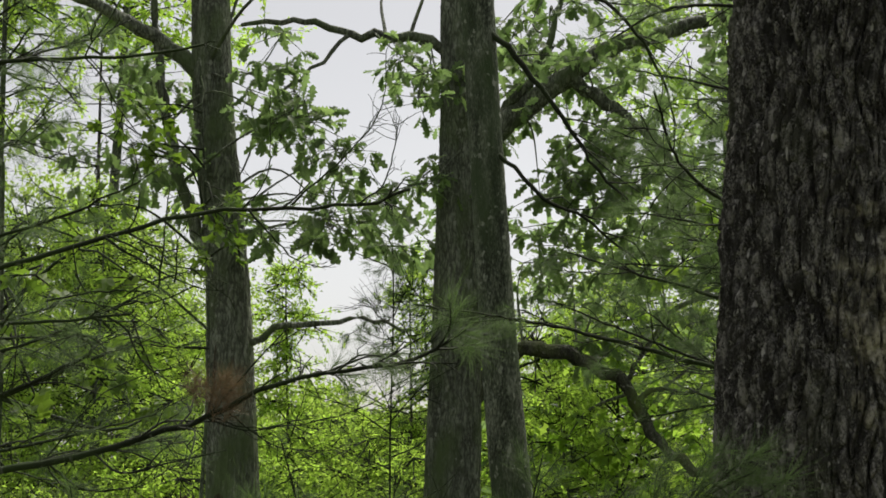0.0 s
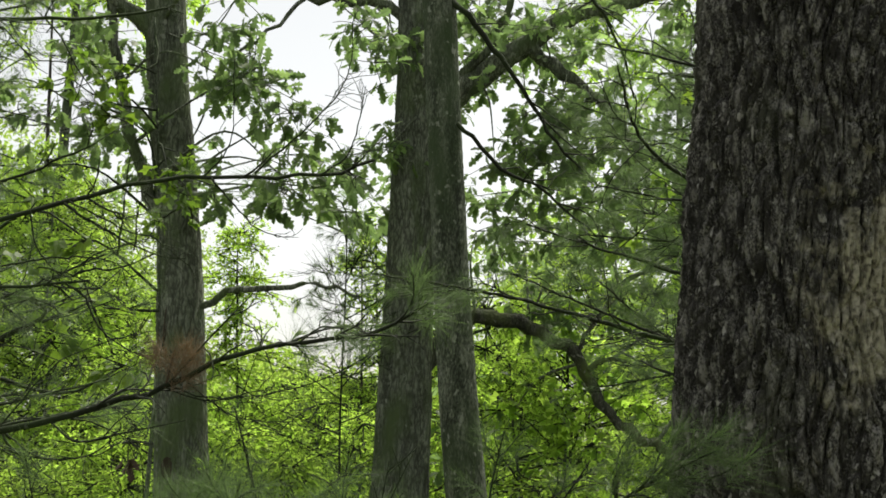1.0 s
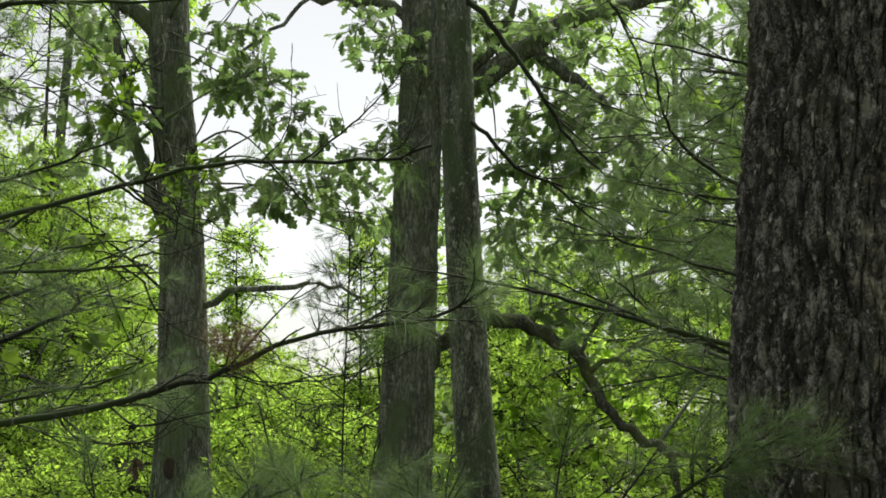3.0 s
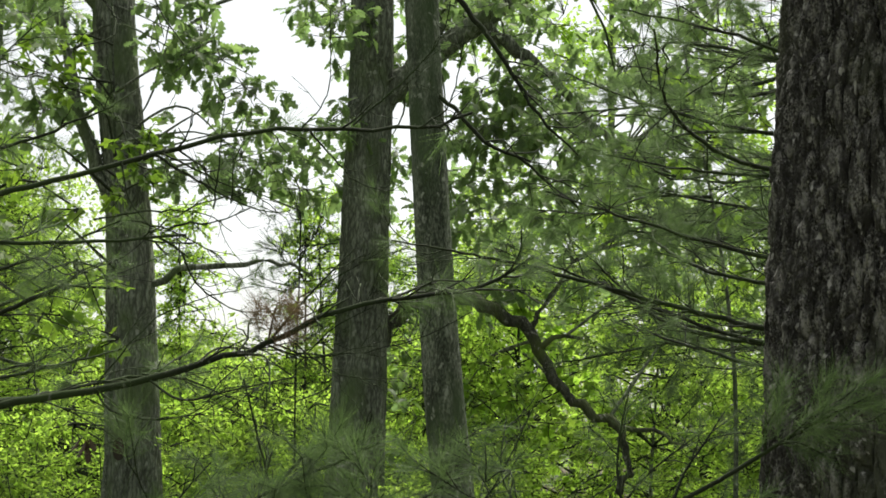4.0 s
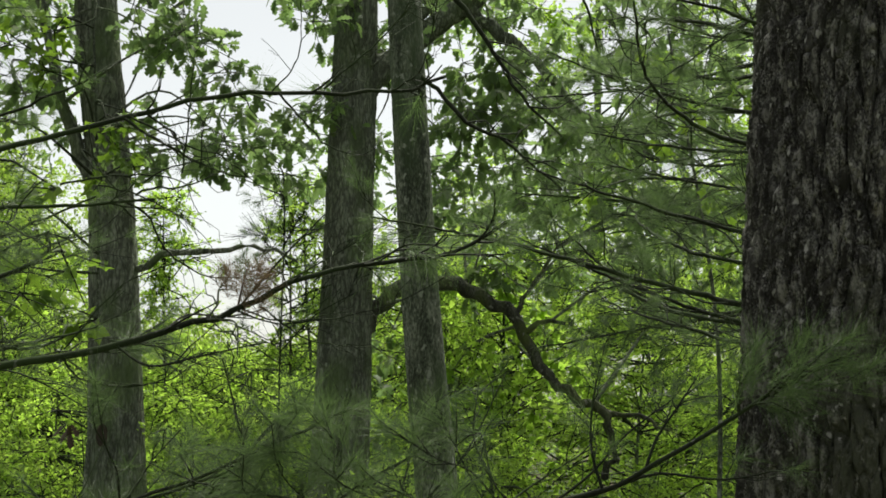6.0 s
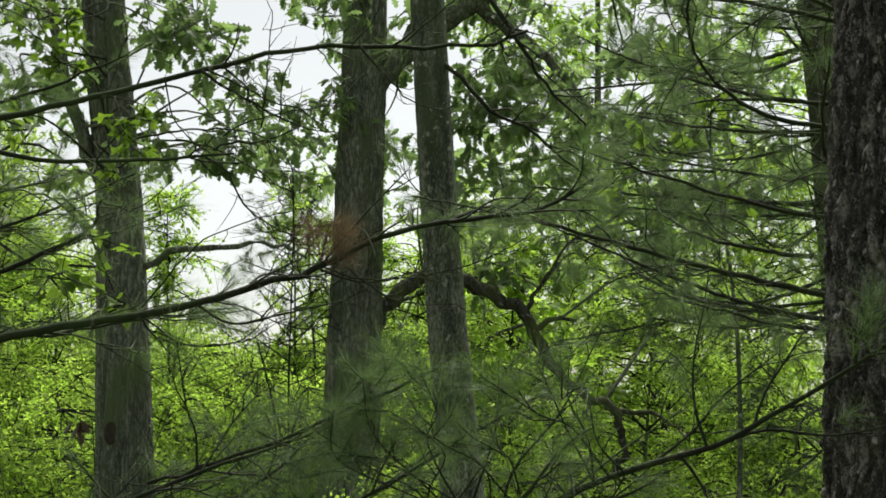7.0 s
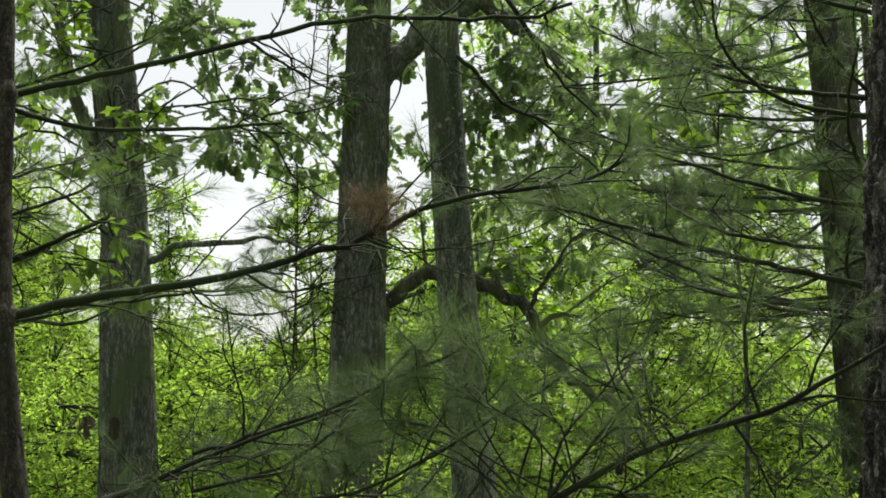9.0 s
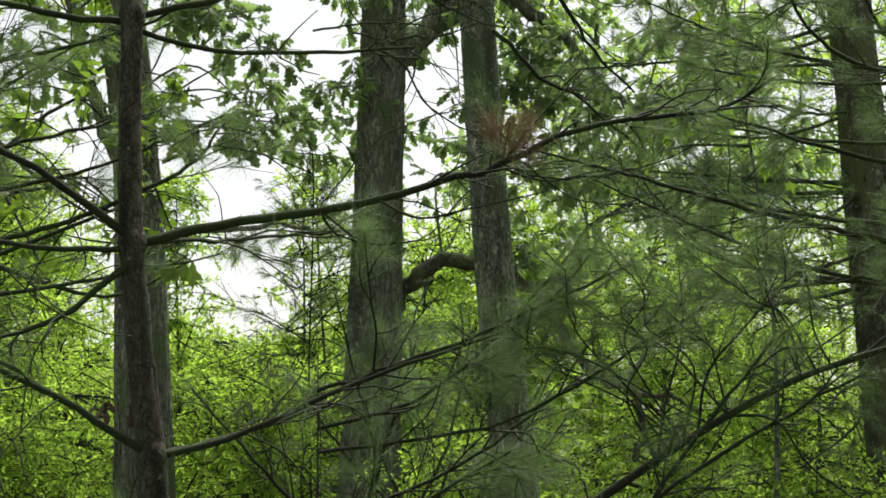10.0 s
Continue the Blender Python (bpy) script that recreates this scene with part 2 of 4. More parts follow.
def tube(buf, line, radii, sides=8, rough=0.0, rng=None):
    """A tapered limb along the line; rough: share by which its girth wanders."""
    line = np.asarray(line, float)
    n = len(line)
    radii = np.interp(np.linspace(0, 1, n), np.linspace(0, 1, len(radii)), radii)
    t = unit(np.gradient(line, axis=0))
    ref = np.array([0.0, 0.0, 1.0]) if abs(t[0][2]) < 0.8 else np.array([1.0, 0.0, 0.0])
    a = unit(np.cross(t, ref))
    b = np.cross(t, a)
    ang = np.arange(sides) * 2 * np.pi / sides
    r = radii[:, None] * np.ones(sides)
    if rough and rng is not None:
        r = r * (1 + rough * rng.normal(size=r.shape))
    v = line[:, None] + r[..., None] * (np.cos(ang)[None, :, None] * a[:, None] + np.sin(ang)[None, :, None] * b[:, None])
    i, j = np.meshgrid(np.arange(n - 1), np.arange(sides), indexing="ij")
    k = (j + 1) % sides
    f = np.stack([i * sides + j, i * sides + k, (i + 1) * sides + k, (i + 1) * sides + j], -1).reshape(-1, 4)
    verts = np.vstack([v.reshape(-1, 3), line[-1] + t[-1] * radii[-1] * 0.6])
    cap = np.array([[(n - 1) * sides + s, (n - 1) * sides + (s + 1) % sides, n * sides] for s in range(sides)])
    start = buf.n
    buf.add(verts, f)
    buf.f.append(cap + start)


def sticks(buf, a, b, ra, rb):
    """Many straight three-sided twigs at once, from a to b."""
    a, b = np.asarray(a, float), np.asarray(b, float)
    t = unit(b - a)
    p = unit(np.cross(t, unit(np.array([0.3, 0.5, 0.81]))))
    q = np.cross(t, p)
    vs = []
    for at, r in ((a, ra), (b, rb)):
        for k in range(3):
            vs.append(at + r * (math.cos(k * 2.094) * p + math.sin(k * 2.094) * q))
    v = np.stack(vs, 1)
    f = np.array([(0, 1, 4, 3), (1, 2, 5, 4), (2, 0, 3, 5)])
    buf.add(v.reshape(-1, 3), (np.arange(len(a))[:, None, None] * 6 + f).reshape(-1, 4))


def scatter(buf, shape, at, way, up, size):
    """Copies of a small shape (its x along way, its z along up)."""
    sv, sf = shape
    x = unit(way)
    y = unit(np.cross(up, x))
    z = np.cross(x, y)
    s = np.asarray(size, float).reshape(-1, 1, 1)
    v = at[:, None] + s * (sv[None, :, :1] * x[:, None] + sv[None, :, 1:2] * y[:, None] + sv[None, :, 2:] * z[:, None])
    buf.add(v.reshape(-1, 3), (np.arange(len(at))[:, None, None] * len(sv) + sf[None]).reshape(-1, sf.shape[1]))


def leaf_shape(half_widths, fold=0.25, droop=0.2):
    """A leaf of length 1 along x: half widths at even steps from stalk to tip, folded along the midrib."""
    n = len(half_widths)
    verts, faces = [], []
    for i, w in enumerate(half_widths):
        s = i / (n - 1)
        z = -droop * s * s
        verts += [(s, w, z + fold * w), (s, 0, z), (s, -w, z + fold * w)]
    for i in range(n - 1):
        a, b = 3 * i, 3 * i + 3
        faces += [(a, a + 1, b + 1), (a, b + 1, b), (a + 1, a + 2, b + 2), (a + 1, b + 2, b + 1)]
    return np.array(verts, float), np.array(faces)


def lobed_shape(tips, notch, fold=0.2):
    """A palm-like leaf: pointed lobes round the stalk's end, deep notches between them."""
    ring = []
    for k, (deg, r) in enumerate(tips):
        if k:
            ring.append(((tips[k - 1][0] + deg) / 2, notch))
        ring.append((deg, r))
    verts = [(0.25, 0, 0)] + [(0.25 + r * math.cos(radians(d)), r * math.sin(radians(d)), fold * abs(r * math.sin(radians(d))) - 0.2 * r * r) for d, r in ring]
    faces = [(0, k, k + 1) for k in range(1, len(ring))]
    return np.array(verts, float), np.array(faces)


SMALL = (np.array([(0, 0, 0), (0.45, 0.28, 0.06), (0.45, -0.28, 0.06), (1, 0, -0.15)]), np.array([(0, 3, 1), (0, 2, 3)]))
OAK = leaf_shape([0.015, 0.03, 0.15, 0.08, 0.25, 0.12, 0.31, 0.14, 0.2, 0.02], 0.22, 0.35)
MAPLE = lobed_shape([(-140, 0.35), (-62, 0.6), (0, 0.75), (62, 0.6), (140, 0.35)], 0.36)


def tuft_shape(seed, count, spread=0.9, w=0.0048):
    """One pine shoot's needles: slim blades round the shoot's end, pointing on and out and drooping a little."""
    rng = np.random.default_rng(seed)
    s = rng.uniform(-0.65, 0.05, count)
    around = rng.uniform(0, 2 * np.pi, count)
    lean = rng.uniform(0.2, spread + 0.35, count) * (1 - 0.3 * (s + 0.65))
    length = rng.uniform(0.65, 1.1, count)
    way = np.stack([np.cos(lean), np.sin(lean) * np.cos(around), np.sin(lean) * np.sin(around)], -1)
    base = np.stack([s, 0 * s, 0 * s], -1)
    tip = base + way * length[:, None]
    tip[:, 2] -= 0.16 * length
    p = unit(np.cross(way, unit(rng.normal(size=(count, 3)))))
    v = np.stack([base + w * p, base - w * p, tip], 1).reshape(-1, 3)
    f = (np.arange(count)[:, None, None] * 3 + np.array([(0, 1, 2)])).reshape(-1, 3)
    return v, f


TUFTS = [tuft_shape(k, 78, 1.0, 0.0046) for k in range(5)]
DRY_TUFTS = [tuft_shape(40 + k, 64, 1.1, 0.0065) for k in range(3)]
FAR_TUFTS = [tuft_shape(20 + k, 64, 1.05, 0.0105) for k in range(4)]


def place_tufts(buf, rng, tufts, shapes=TUFTS):
    if not tufts:
        return
    at = np.array([t[0] for t in tufts])
    way = np.array([t[1] for t in tufts])
    size = np.array([t[2] for t in tufts])
    pick = rng.integers(0, len(shapes), len(at))
    up = unit(np.array([0, 0, 1.0]) + 0.5 * rng.normal(size=at.shape))
    for k, shape in enumerate(shapes):
        m = pick == k
        if m.any():
            scatter(buf, shape, at[m], way[m], up[m], size[m])


def arc(rng, p, way, length, bend, wiggle=0.02, step=0.04):
    """A thin twig that leaves p along way and curves evenly, with small kinks."""
    side = unit(np.cross(way, unit(rng.normal(size=3))))
    s = np.array([0.0, 0.3, 0.62, 1.0])
    pts = p + s[:, None] * length * way + (s**2)[:, None] * length * bend * side
    pts[1:] += rng.normal(size=(3, 3)) * wiggle * length
    return smooth_line(pts, step)


def bough(wood, tufts, rng, points, r0, r1, start=0.25, step=0.11, reach=0.34, tuft=0.1, bare=0.25, rise=0.1, green_from=0.0):
    """A pine bough: a limb, curving side twigs, finer twigs on those, needles at their ends."""
    line = smooth_line(points, 0.05)
    line[1:-1] += rng.normal(size=line[1:-1].shape) * 0.0025
    tube(wood, line, [r0, r1], 6)
    seg = np.linalg.norm(np.diff(line, axis=0), axis=1)
    total = seg.sum()
    along = np.r_[0, np.cumsum(seg)]
    at = start * total
    while at < total:
        p = np.array([np.interp(at, along, line[:, k]) for k in range(3)])
        k = min(int(np.searchsorted(along, at)), len(line) - 1)
        t = unit(line[k] - line[max(k - 1, 0)])
        s = at / total
        across = unit(np.cross(t, (0, 0, 1)))
        for sgn in rng.permutation([-1, 1])[: rng.integers(1, 3)]:
            length = reach * rng.uniform(0.4, 1.2) * (1.15 - 0.75 * s)
            out = unit(t * rng.uniform(0.4, 1.1) + sgn * across * rng.uniform(0.5, 1.0) + np.array([0, 0, rng.normal() * 0.4 + rise]))
            side = arc(rng, p, out, length, rng.uniform(0.15, 0.65), 0.03, max(0.03, length * 0.09))
            r = max(r1 * 0.8, r0 * 0.3 * (1 - 0.6 * s))
            tube(wood, side, [min(r, 0.0042), 0.0014], 4)
            dead = rng.random() < bare or s < green_from
            for u in rng.uniform(0.25, 0.9, rng.integers(2, 5)):
                n = int(u * (len(side) - 1))
                d = unit(unit(side[min(n + 1, len(side) - 1)] - side[max(n - 1, 0)]) + rng.normal(size=3) * 0.5)
                fine = arc(rng, side[n], d, length * rng.uniform(0.25, 0.55) * (1.2 - 0.5 * u), rng.uniform(0.05, 0.4), 0.04, length * 0.15)
                tube(wood, fine, [0.0022, 0.001], 3)
                if rng.random() < (0.06 if dead else 0.55):
                    tufts.append((fine[-1], unit(fine[-1] - fine[-2]), tuft * rng.uniform(0.75, 1.15)))
            if not dead:
                tufts.append((side[-1], unit(side[-1] - side[-2]), tuft * rng.uniform(0.85, 1.2)))
        at += step * rng.uniform(0.6, 1.4)
    if green_from < 1:
        tufts.append((line[-1], unit(line[-1] - line[-2]), tuft * 1.1))


def sprays(rng, centres, radius, twigs, leaves, droop=0.3):
    """Leaf places round each centre: twigs that fan out, leaves along them. Returns places, ways, ups, twig starts and ends."""
    c = np.asarray(centres, float)
    radius = np.broadcast_to(np.asarray(radius, float), (len(c),))
    d = rng.normal(size=(len(c), twigs, 3)) * np.array([1, 1, 0.55])
    d = unit(d)
    length = radius[:, None] * rng.uniform(0.45, 1.15, (len(c), twigs))
    ends = c[:, None] + d * length[..., None]
    ends[..., 2] -= droop * 0.3 * length
    s = np.sort(rng.uniform(0.2, 1.05, (len(c), twigs, leaves)), -1)[..., None]
    at = c[:, None, None] + (ends - c[:, None])[:, :, None] * s + rng.normal(size=(len(c), twigs, leaves, 3)) * 0.06 * radius[:, None, None, None]
    way = unit(d[:, :, None] + 0.8 * rng.normal(size=at.shape) + np.array([0, 0, -droop]))
    up = unit(np.array([0, 0, 1.0]) + 0.55 * rng.normal(size=at.shape))
    starts = np.broadcast_to(c[:, None], ends.shape)
    return at.reshape(-1, 3), way.reshape(-1, 3), up.reshape(-1, 3), starts.reshape(-1, 3), ends.reshape(-1, 3)


def rosettes(rng, centres, radius, twigs, leaves, droop=0.5):
    """As sprays, but the leaves stand in bunches round the twigs' ends and hang a little."""
    c = np.asarray(centres, float)
    d = unit(rng.normal(size=(len(c), twigs, 3)) * np.array([1, 1, 0.6]))
    length = radius * rng.uniform(0.35, 1.2, (len(c), twigs))
    ends = c[:, None] + d * length[..., None]
    ends[..., 2] -= 0.12 * length
    at = ends[:, :, None] - d[:, :, None] * rng.uniform(-0.01, 0.09, (len(c), twigs, leaves, 1)) + rng.normal(size=(len(c), twigs, leaves, 3)) * 0.012
    way = unit(0.55 * d[:, :, None] + unit(rng.normal(size=at.shape)) + np.array([0, 0, -droop]))
    up = unit(np.array([0, 0, 1.0]) + 0.6 * rng.normal(size=at.shape))
    starts = np.broadcast_to(c[:, None], ends.shape)
    return at.reshape(-1, 3), way.reshape(-1, 3), up.reshape(-1, 3), starts.reshape(-1, 3), ends.reshape(-1, 3)


def flakes(rng, u, v, nu, nv):
    """Uneven height over a trunk's skin, about -0.5 to 0.5; u and v run from 0 to 1, u closes round."""
    grid = rng.uniform(-0.5, 0.5, (nv + 2, nu))
    a, b = u * nu, v * nv
    i, j = np.floor(a).astype(int), np.minimum(np.floor(b).astype(int), nv)
    fa, fb = a - i, b - j
    fa, fb = fa * fa * (3 - 2 * fa), fb * fb * (3 - 2 * fb)
    i0, i1 = i % nu, (i + 1) % nu
    return (grid[j, i0] * (1 - fa) + grid[j, i1] * fa) * (1 - fb) + (grid[j + 1, i0] * (1 - fa) + grid[j + 1, i1] * fa) * fb


def plates(rng, u, v, girth, tall, cell, sharp):
    """Bark plates, 0 in the furrows and up to 1 on the faces: nearest against second nearest plate centre."""
    nu, nv = max(3, int(girth / cell[0])), max(3, int(tall / cell[1]) + 2)
    jit = rng.uniform(-0.48, 0.48, (nv, nu, 2))
    lift = rng.uniform(0.6, 1.0, (nv, nu))
    gu, gv = u / girth * nu, v / cell[1] + 0.5
    iu, iv = np.floor(gu).astype(int), np.floor(gv).astype(int)
    best, second, high = np.full(u.shape, 9.0), np.full(u.shape, 9.0), np.zeros(u.shape)
    for di in (-1, 0, 1):
        for dj in (-1, 0, 1):
            a, b = (iu + di) % nu, np.clip(iv + dj, 0, nv - 1)
            dd = np.hypot(iu + di + 0.5 + jit[b, a, 0] - gu, 0.75 * (iv + dj + 0.5 + jit[b, a, 1] - gv))
            closer = dd < best
            second = np.where(closer, best, np.minimum(second, dd))
            high = np.where(closer, lift[b, a], high)
            best = np.minimum(best, dd)
    return np.clip((second - best) * sharp, 0, 1) ** 0.7 * high


def ridged_trunk(buf, line, radii, around, step, depth, seed, cell=(0.05, 0.22)):
    """A trunk whose bark stands in long plates with furrows between: two nearest plate centres give the furrow."""
    rng = np.random.default_rng(seed)
    p = smooth_line(line, step)
    n = len(p)
    rad = np.interp(np.linspace(0, 1, n), np.linspace(0, 1, len(radii)), radii)
    ang = np.arange(around) * 2 * np.pi / around
    tall = np.r_[0, np.cumsum(np.linalg.norm(np.diff(p, axis=0), axis=1))]
    girth = 2 * np.pi * rad.mean()
    u, v = np.meshgrid(ang / (2 * np.pi) * girth, tall)
    # plates wander sideways as they rise
    wob = sum(rng.normal() * 0.008 * np.sin(v * f + u * 2 * np.pi / girth * m + rng.uniform(0, 6)) for f, m in ((3, 1), (7, 2), (13, 3), (23, 5)))
    ridge = 0.62 * plates(rng, u + wob, v, girth, tall[-1], cell, 6.0) + 0.38 * plates(rng, u + wob, v, girth, tall[-1], (cell[0] * 0.55, cell[1] * 0.3), 5.5)
    for wide, tallness, share in ((0.03, 0.13, 0.25), (0.014, 0.07, 0.3), (0.007, 0.018, 0.28)):
        ridge += share * flakes(rng, u / girth, v / tall[-1], max(4, int(girth / wide)), max(4, int(tall[-1] / tallness)))
    r = rad[:, None] * (1 + 0.03 * np.sin(2 * ang + 1.3 + 0.4 * tall[:, None])) + depth * (ridge - 0.7)
    t = unit(np.gradient(p, axis=0))
    a = unit(np.cross(t, (0.0, 1.0, 0.0)))
    b = np.cross(t, a)
    vv = p[:, None] + r[..., None] * (np.cos(ang)[None, :, None] * a[:, None] + np.sin(ang)[None, :, None] * b[:, None])
    i, j = np.meshgrid(np.arange(n - 1), np.arange(around), indexing="ij")
    k = (j + 1) % around
    f = np.stack([i * around + j, i * around + k, (i + 1) * around + k, (i + 1) * around + j], -1).reshape(-1, 4)
    buf.add(vv.reshape(-1, 3), f)


# ---- ground ----
def make_ground():
    buf = Buffer()
    rng = np.random.default_rng(3)
    c = np.r_[-400, -120, -60, np.arange(-30, 40.1, 0.5), 70, 130, 400]
    x, y = np.meshgrid(c, c + 8)
    z = 0.05 * np.sin(x * 0.9 + 1) * np.cos(y * 0.7) + 0.03 * rng.normal(size=x.shape) - 0.03
    z[(abs(x) > 28) | (abs(y - 8) > 28)] = -0.05
    n = len(c)
    i, j = np.meshgrid(np.arange(n - 1), np.arange(n - 1), indexing="ij")
    f = np.stack([i * n + j, i * n + j + 1, (i + 1) * n + j + 1, (i + 1) * n + j], -1).reshape(-1, 4)
    buf.add(np.stack([x, y, z], -1), f)
    ground = tagged(new("ground", buf.mesh("ground", FLOOR, True)), "brown leaf litter and moss on the forest floor", "ground", kind="structure")
    # fallen leaves over the nearer floor
    leaf = Buffer()
    at = np.stack([rng.uniform(-9, 9, 15000), rng.uniform(-6, 17, 15000)], -1)
    low = 0.05 * np.sin(at[:, :1] * 0.9 + 1) * np.cos(at[:, 1:] * 0.7) + 0.02 + 0.02 * rng.random((15000, 1))
    turn = rng.uniform(0, 2 * np.pi, 15000)
    way = np.stack([np.cos(turn), np.sin(turn), 0.25 * rng.normal(size=15000)], -1)
    scatter(leaf, SMALL, np.hstack([at, low]), way, unit(np.array([0, 0, 1.0]) + 0.3 * rng.normal(size=(15000, 3))), 0.1 * rng.uniform(0.6, 1.3, 15000))
    part("fallen_leaves", leaf, FALLEN_LEAF, ground, "dry brown fallen leaves", kind="stuff")


make_ground()


# ---- the large pine trunk close to the path ----
def make_old_pine():
    tree = thing("pine_tree", (0.932, 3.05, 0), "large old pine with thick dark furrowed bark and grey lichen", "tree")
    buf = Buffer()
    ridged_trunk(buf, [(-0.02, 0, -0.1), (0.0, 0, 0.5), (0.01, 0, 1.02)], [0.4, 0.36, 0.332], 120, 0.04, 0.034, 4, (0.05, 0.24))
    part("trunk_base", buf, PINE_BARK, tree, "", True)
    buf = Buffer()
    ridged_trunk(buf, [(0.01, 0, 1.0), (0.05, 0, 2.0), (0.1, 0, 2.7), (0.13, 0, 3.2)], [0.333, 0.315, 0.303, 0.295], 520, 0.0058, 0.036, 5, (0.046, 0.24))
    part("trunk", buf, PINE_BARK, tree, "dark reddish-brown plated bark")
    buf = Buffer()
    ridged_trunk(buf, [(0.13, 0, 3.2), (0.25, 0, 5.5), (0.3, 0.1, 11.0)], [0.29, 0.24, 0.1], 60, 0.08, 0.02, 6, (0.05, 0.16))
    part("upper_trunk", buf, PINE_BARK, tree, "", True)
    return tree


make_old_pine()


# ---- oaks ----
def limb_line(points, rng, step=0.12, wander=0.012):
    line = smooth_line(points, step)
    line[1:-1] += rng.normal(size=line[1:-1].shape) * wander
    return line


def crown(tree, rng, centres, radius, twigs, leaves, shape, mat, size, roots, label, droop=0.35, link=0.5, twig_mat=None, split=True, singles=None):
    """Leaves of a tree in sprays round the centres, with thin branches from the nearest root point."""
    wood, leaf = Buffer(), Buffer()
    at, way, up, a, b = (rosettes if shape is OAK else sprays)(rng, centres, radius, twigs, leaves, droop)
    sizes = size * rng.uniform(0.6, 1.2, len(at))
    if singles:
        near = np.argsort(at[:, 1] + 0.25 * abs(at[:, 2] + tree.location.z - 4.0))
        leaf_mesh = Buffer()
        leaf_mesh.add(*shape)
        leaf_mesh = leaf_mesh.mesh("leaf", singles)
        for k in near[:300]:
            ob = new("leaf", leaf_mesh)
            ob.parent = tree
            x = Vector(unit(way[k]))
            y = Vector(up[k]).cross(x).normalized()
            ob.matrix_local = Matrix.Translation(at[k]) @ Matrix((x, y, x.cross(y))).transposed().to_4x4() @ Matrix.Scale(sizes[k], 4)
        rest = near[300:]
        at, way, up, sizes = at[rest], way[rest], up[rest], sizes[rest]
    if len(at):
        scatter(leaf, shape, at, way, up, sizes)
    sticks(wood, a, b, 0.006, 0.0025)
    roots = np.asarray(roots, float)
    for c in np.asarray(centres)[rng.random(len(centres)) < link]:
        r = roots[np.argmin(np.linalg.norm(roots - c, axis=1) + rng.uniform(0, 0.6, len(roots)))]
        gap = np.linalg.norm(c - r)
        mid = (c + r) / 2 + rng.normal(size=3) * 0.12 * gap + np.array([0, 0, 0.08 * gap])
        own = Buffer() if split else wood
        tube(own, smooth_line([r, mid, c], 0.15), [0.005 + 0.009 * min(gap, 2.0), 0.004], 5)
        if split:
            part("branch", own, twig_mat or OAK_BARK, tree, "", True)
    part("twigwork", wood, twig_mat or OAK_BARK, tree, kind="stuff")
    if leaf.v:
        part("leaves", leaf, mat, tree, label, kind="stuff")


def clumps(rng, boxes):
    """Centres spread through boxes of (x0, x1, y0, y1, z0, z1, count)."""
    out = []
    for x0, x1, y0, y1, z0, z1, count in boxes:
        out.append(rng.uniform((x0, y0, z0), (x1, y1, z1), (count, 3)))
    return np.concatenate(out)


def make_left_oak():
    rng = np.random.default_rng(11)
    base = np.array([-1.9, 12.0, 0.0])
    tree = thing("oak_tree", base, "tall grey-brown oak with lobed green leaves", "tree", "oaks")
    trunk = [(-1.88, 12, -0.1), (-1.92, 12, 0.8), (-2.01, 12, 3.03), (-2.08, 12, 3.9), (-2.22, 12, 5.35), (-2.3, 12.1, 8.0), (-2.2, 12.0, 10.5)]
    buf = Buffer()
    ridged_trunk(buf, np.array(trunk) - base, [0.27, 0.235, 0.2, 0.195, 0.185, 0.15, 0.06], 120, 0.06, 0.02, 12, (0.05, 0.45))
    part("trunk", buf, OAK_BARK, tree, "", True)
    scar(tree, "bark_scar", np.array([-2.06, 11.825, 2.85]) - base, 0.025, 0.42, SCAR_WOOD, "long dark healed scar", 0.12)
    scar(tree, "bark_scar", np.array([-2.03, 11.78, 1.3]) - base, 0.05, 0.1, SCAR_WOOD, "small reddish wound")
    limbs = [
        ([(-2.06, 12, 3.45), (-2.27, 11.95, 3.7), (-2.53, 11.9, 4.54), (-2.7, 11.9, 5.34), (-2.8, 11.8, 6.4)], 0.07, 0.03),
        ([(-1.95, 12, 2.6), (-1.82, 11.95, 2.76), (-1.57, 11.9, 2.9), (-1.07, 11.85, 2.94), (-0.65, 11.8, 2.97), (-0.35, 11.8, 2.85)], 0.042, 0.012),
        ([(-2.2, 12, 5.2), (-2.6, 11.9, 5.6), (-3.4, 11.6, 6.0), (-4.3, 11.4, 6.2)], 0.09, 0.03),
    ]
    roots = []
    for pts, r0, r1 in limbs:
        line = limb_line(np.array(pts) - base, rng)
        buf = Buffer()
        tube(buf, line, [r0, r1], 9, 0.04, rng)
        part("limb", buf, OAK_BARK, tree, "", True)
        if pts[-1][2] > 3.2:
            roots.append(line[2:])
    roots = np.concatenate(roots + [np.array(trunk[3:]) - base])
    boxes = [
        (-1.85, -0.9, 11.0, 12.4, 4.65, 5.5, 13), (-1.2, -0.85, 11.2, 12.2, 4.2, 4.75, 4), (-1.15, -0.75, 11.2, 12.2, 3.7, 3.95, 6), (-1.8, -1.5, 11.2, 12.0, 3.6, 4.0, 3),
        (-3.1, -2.35, 10.6, 12.4, 4.1, 5.5, 14), (-4.6, -2.6, 10.6, 13.0, 4.6, 8.5, 18), (-2.6, 0.2, 10.8, 13.2, 6.2, 9.5, 20),
    ]
    crown(tree, rng, clumps(rng, boxes) - base, 0.38, 6, 6, OAK, OAK_LEAF, 0.15, roots, "lobed green oak leaves", 0.5, singles=OAK_ONE)


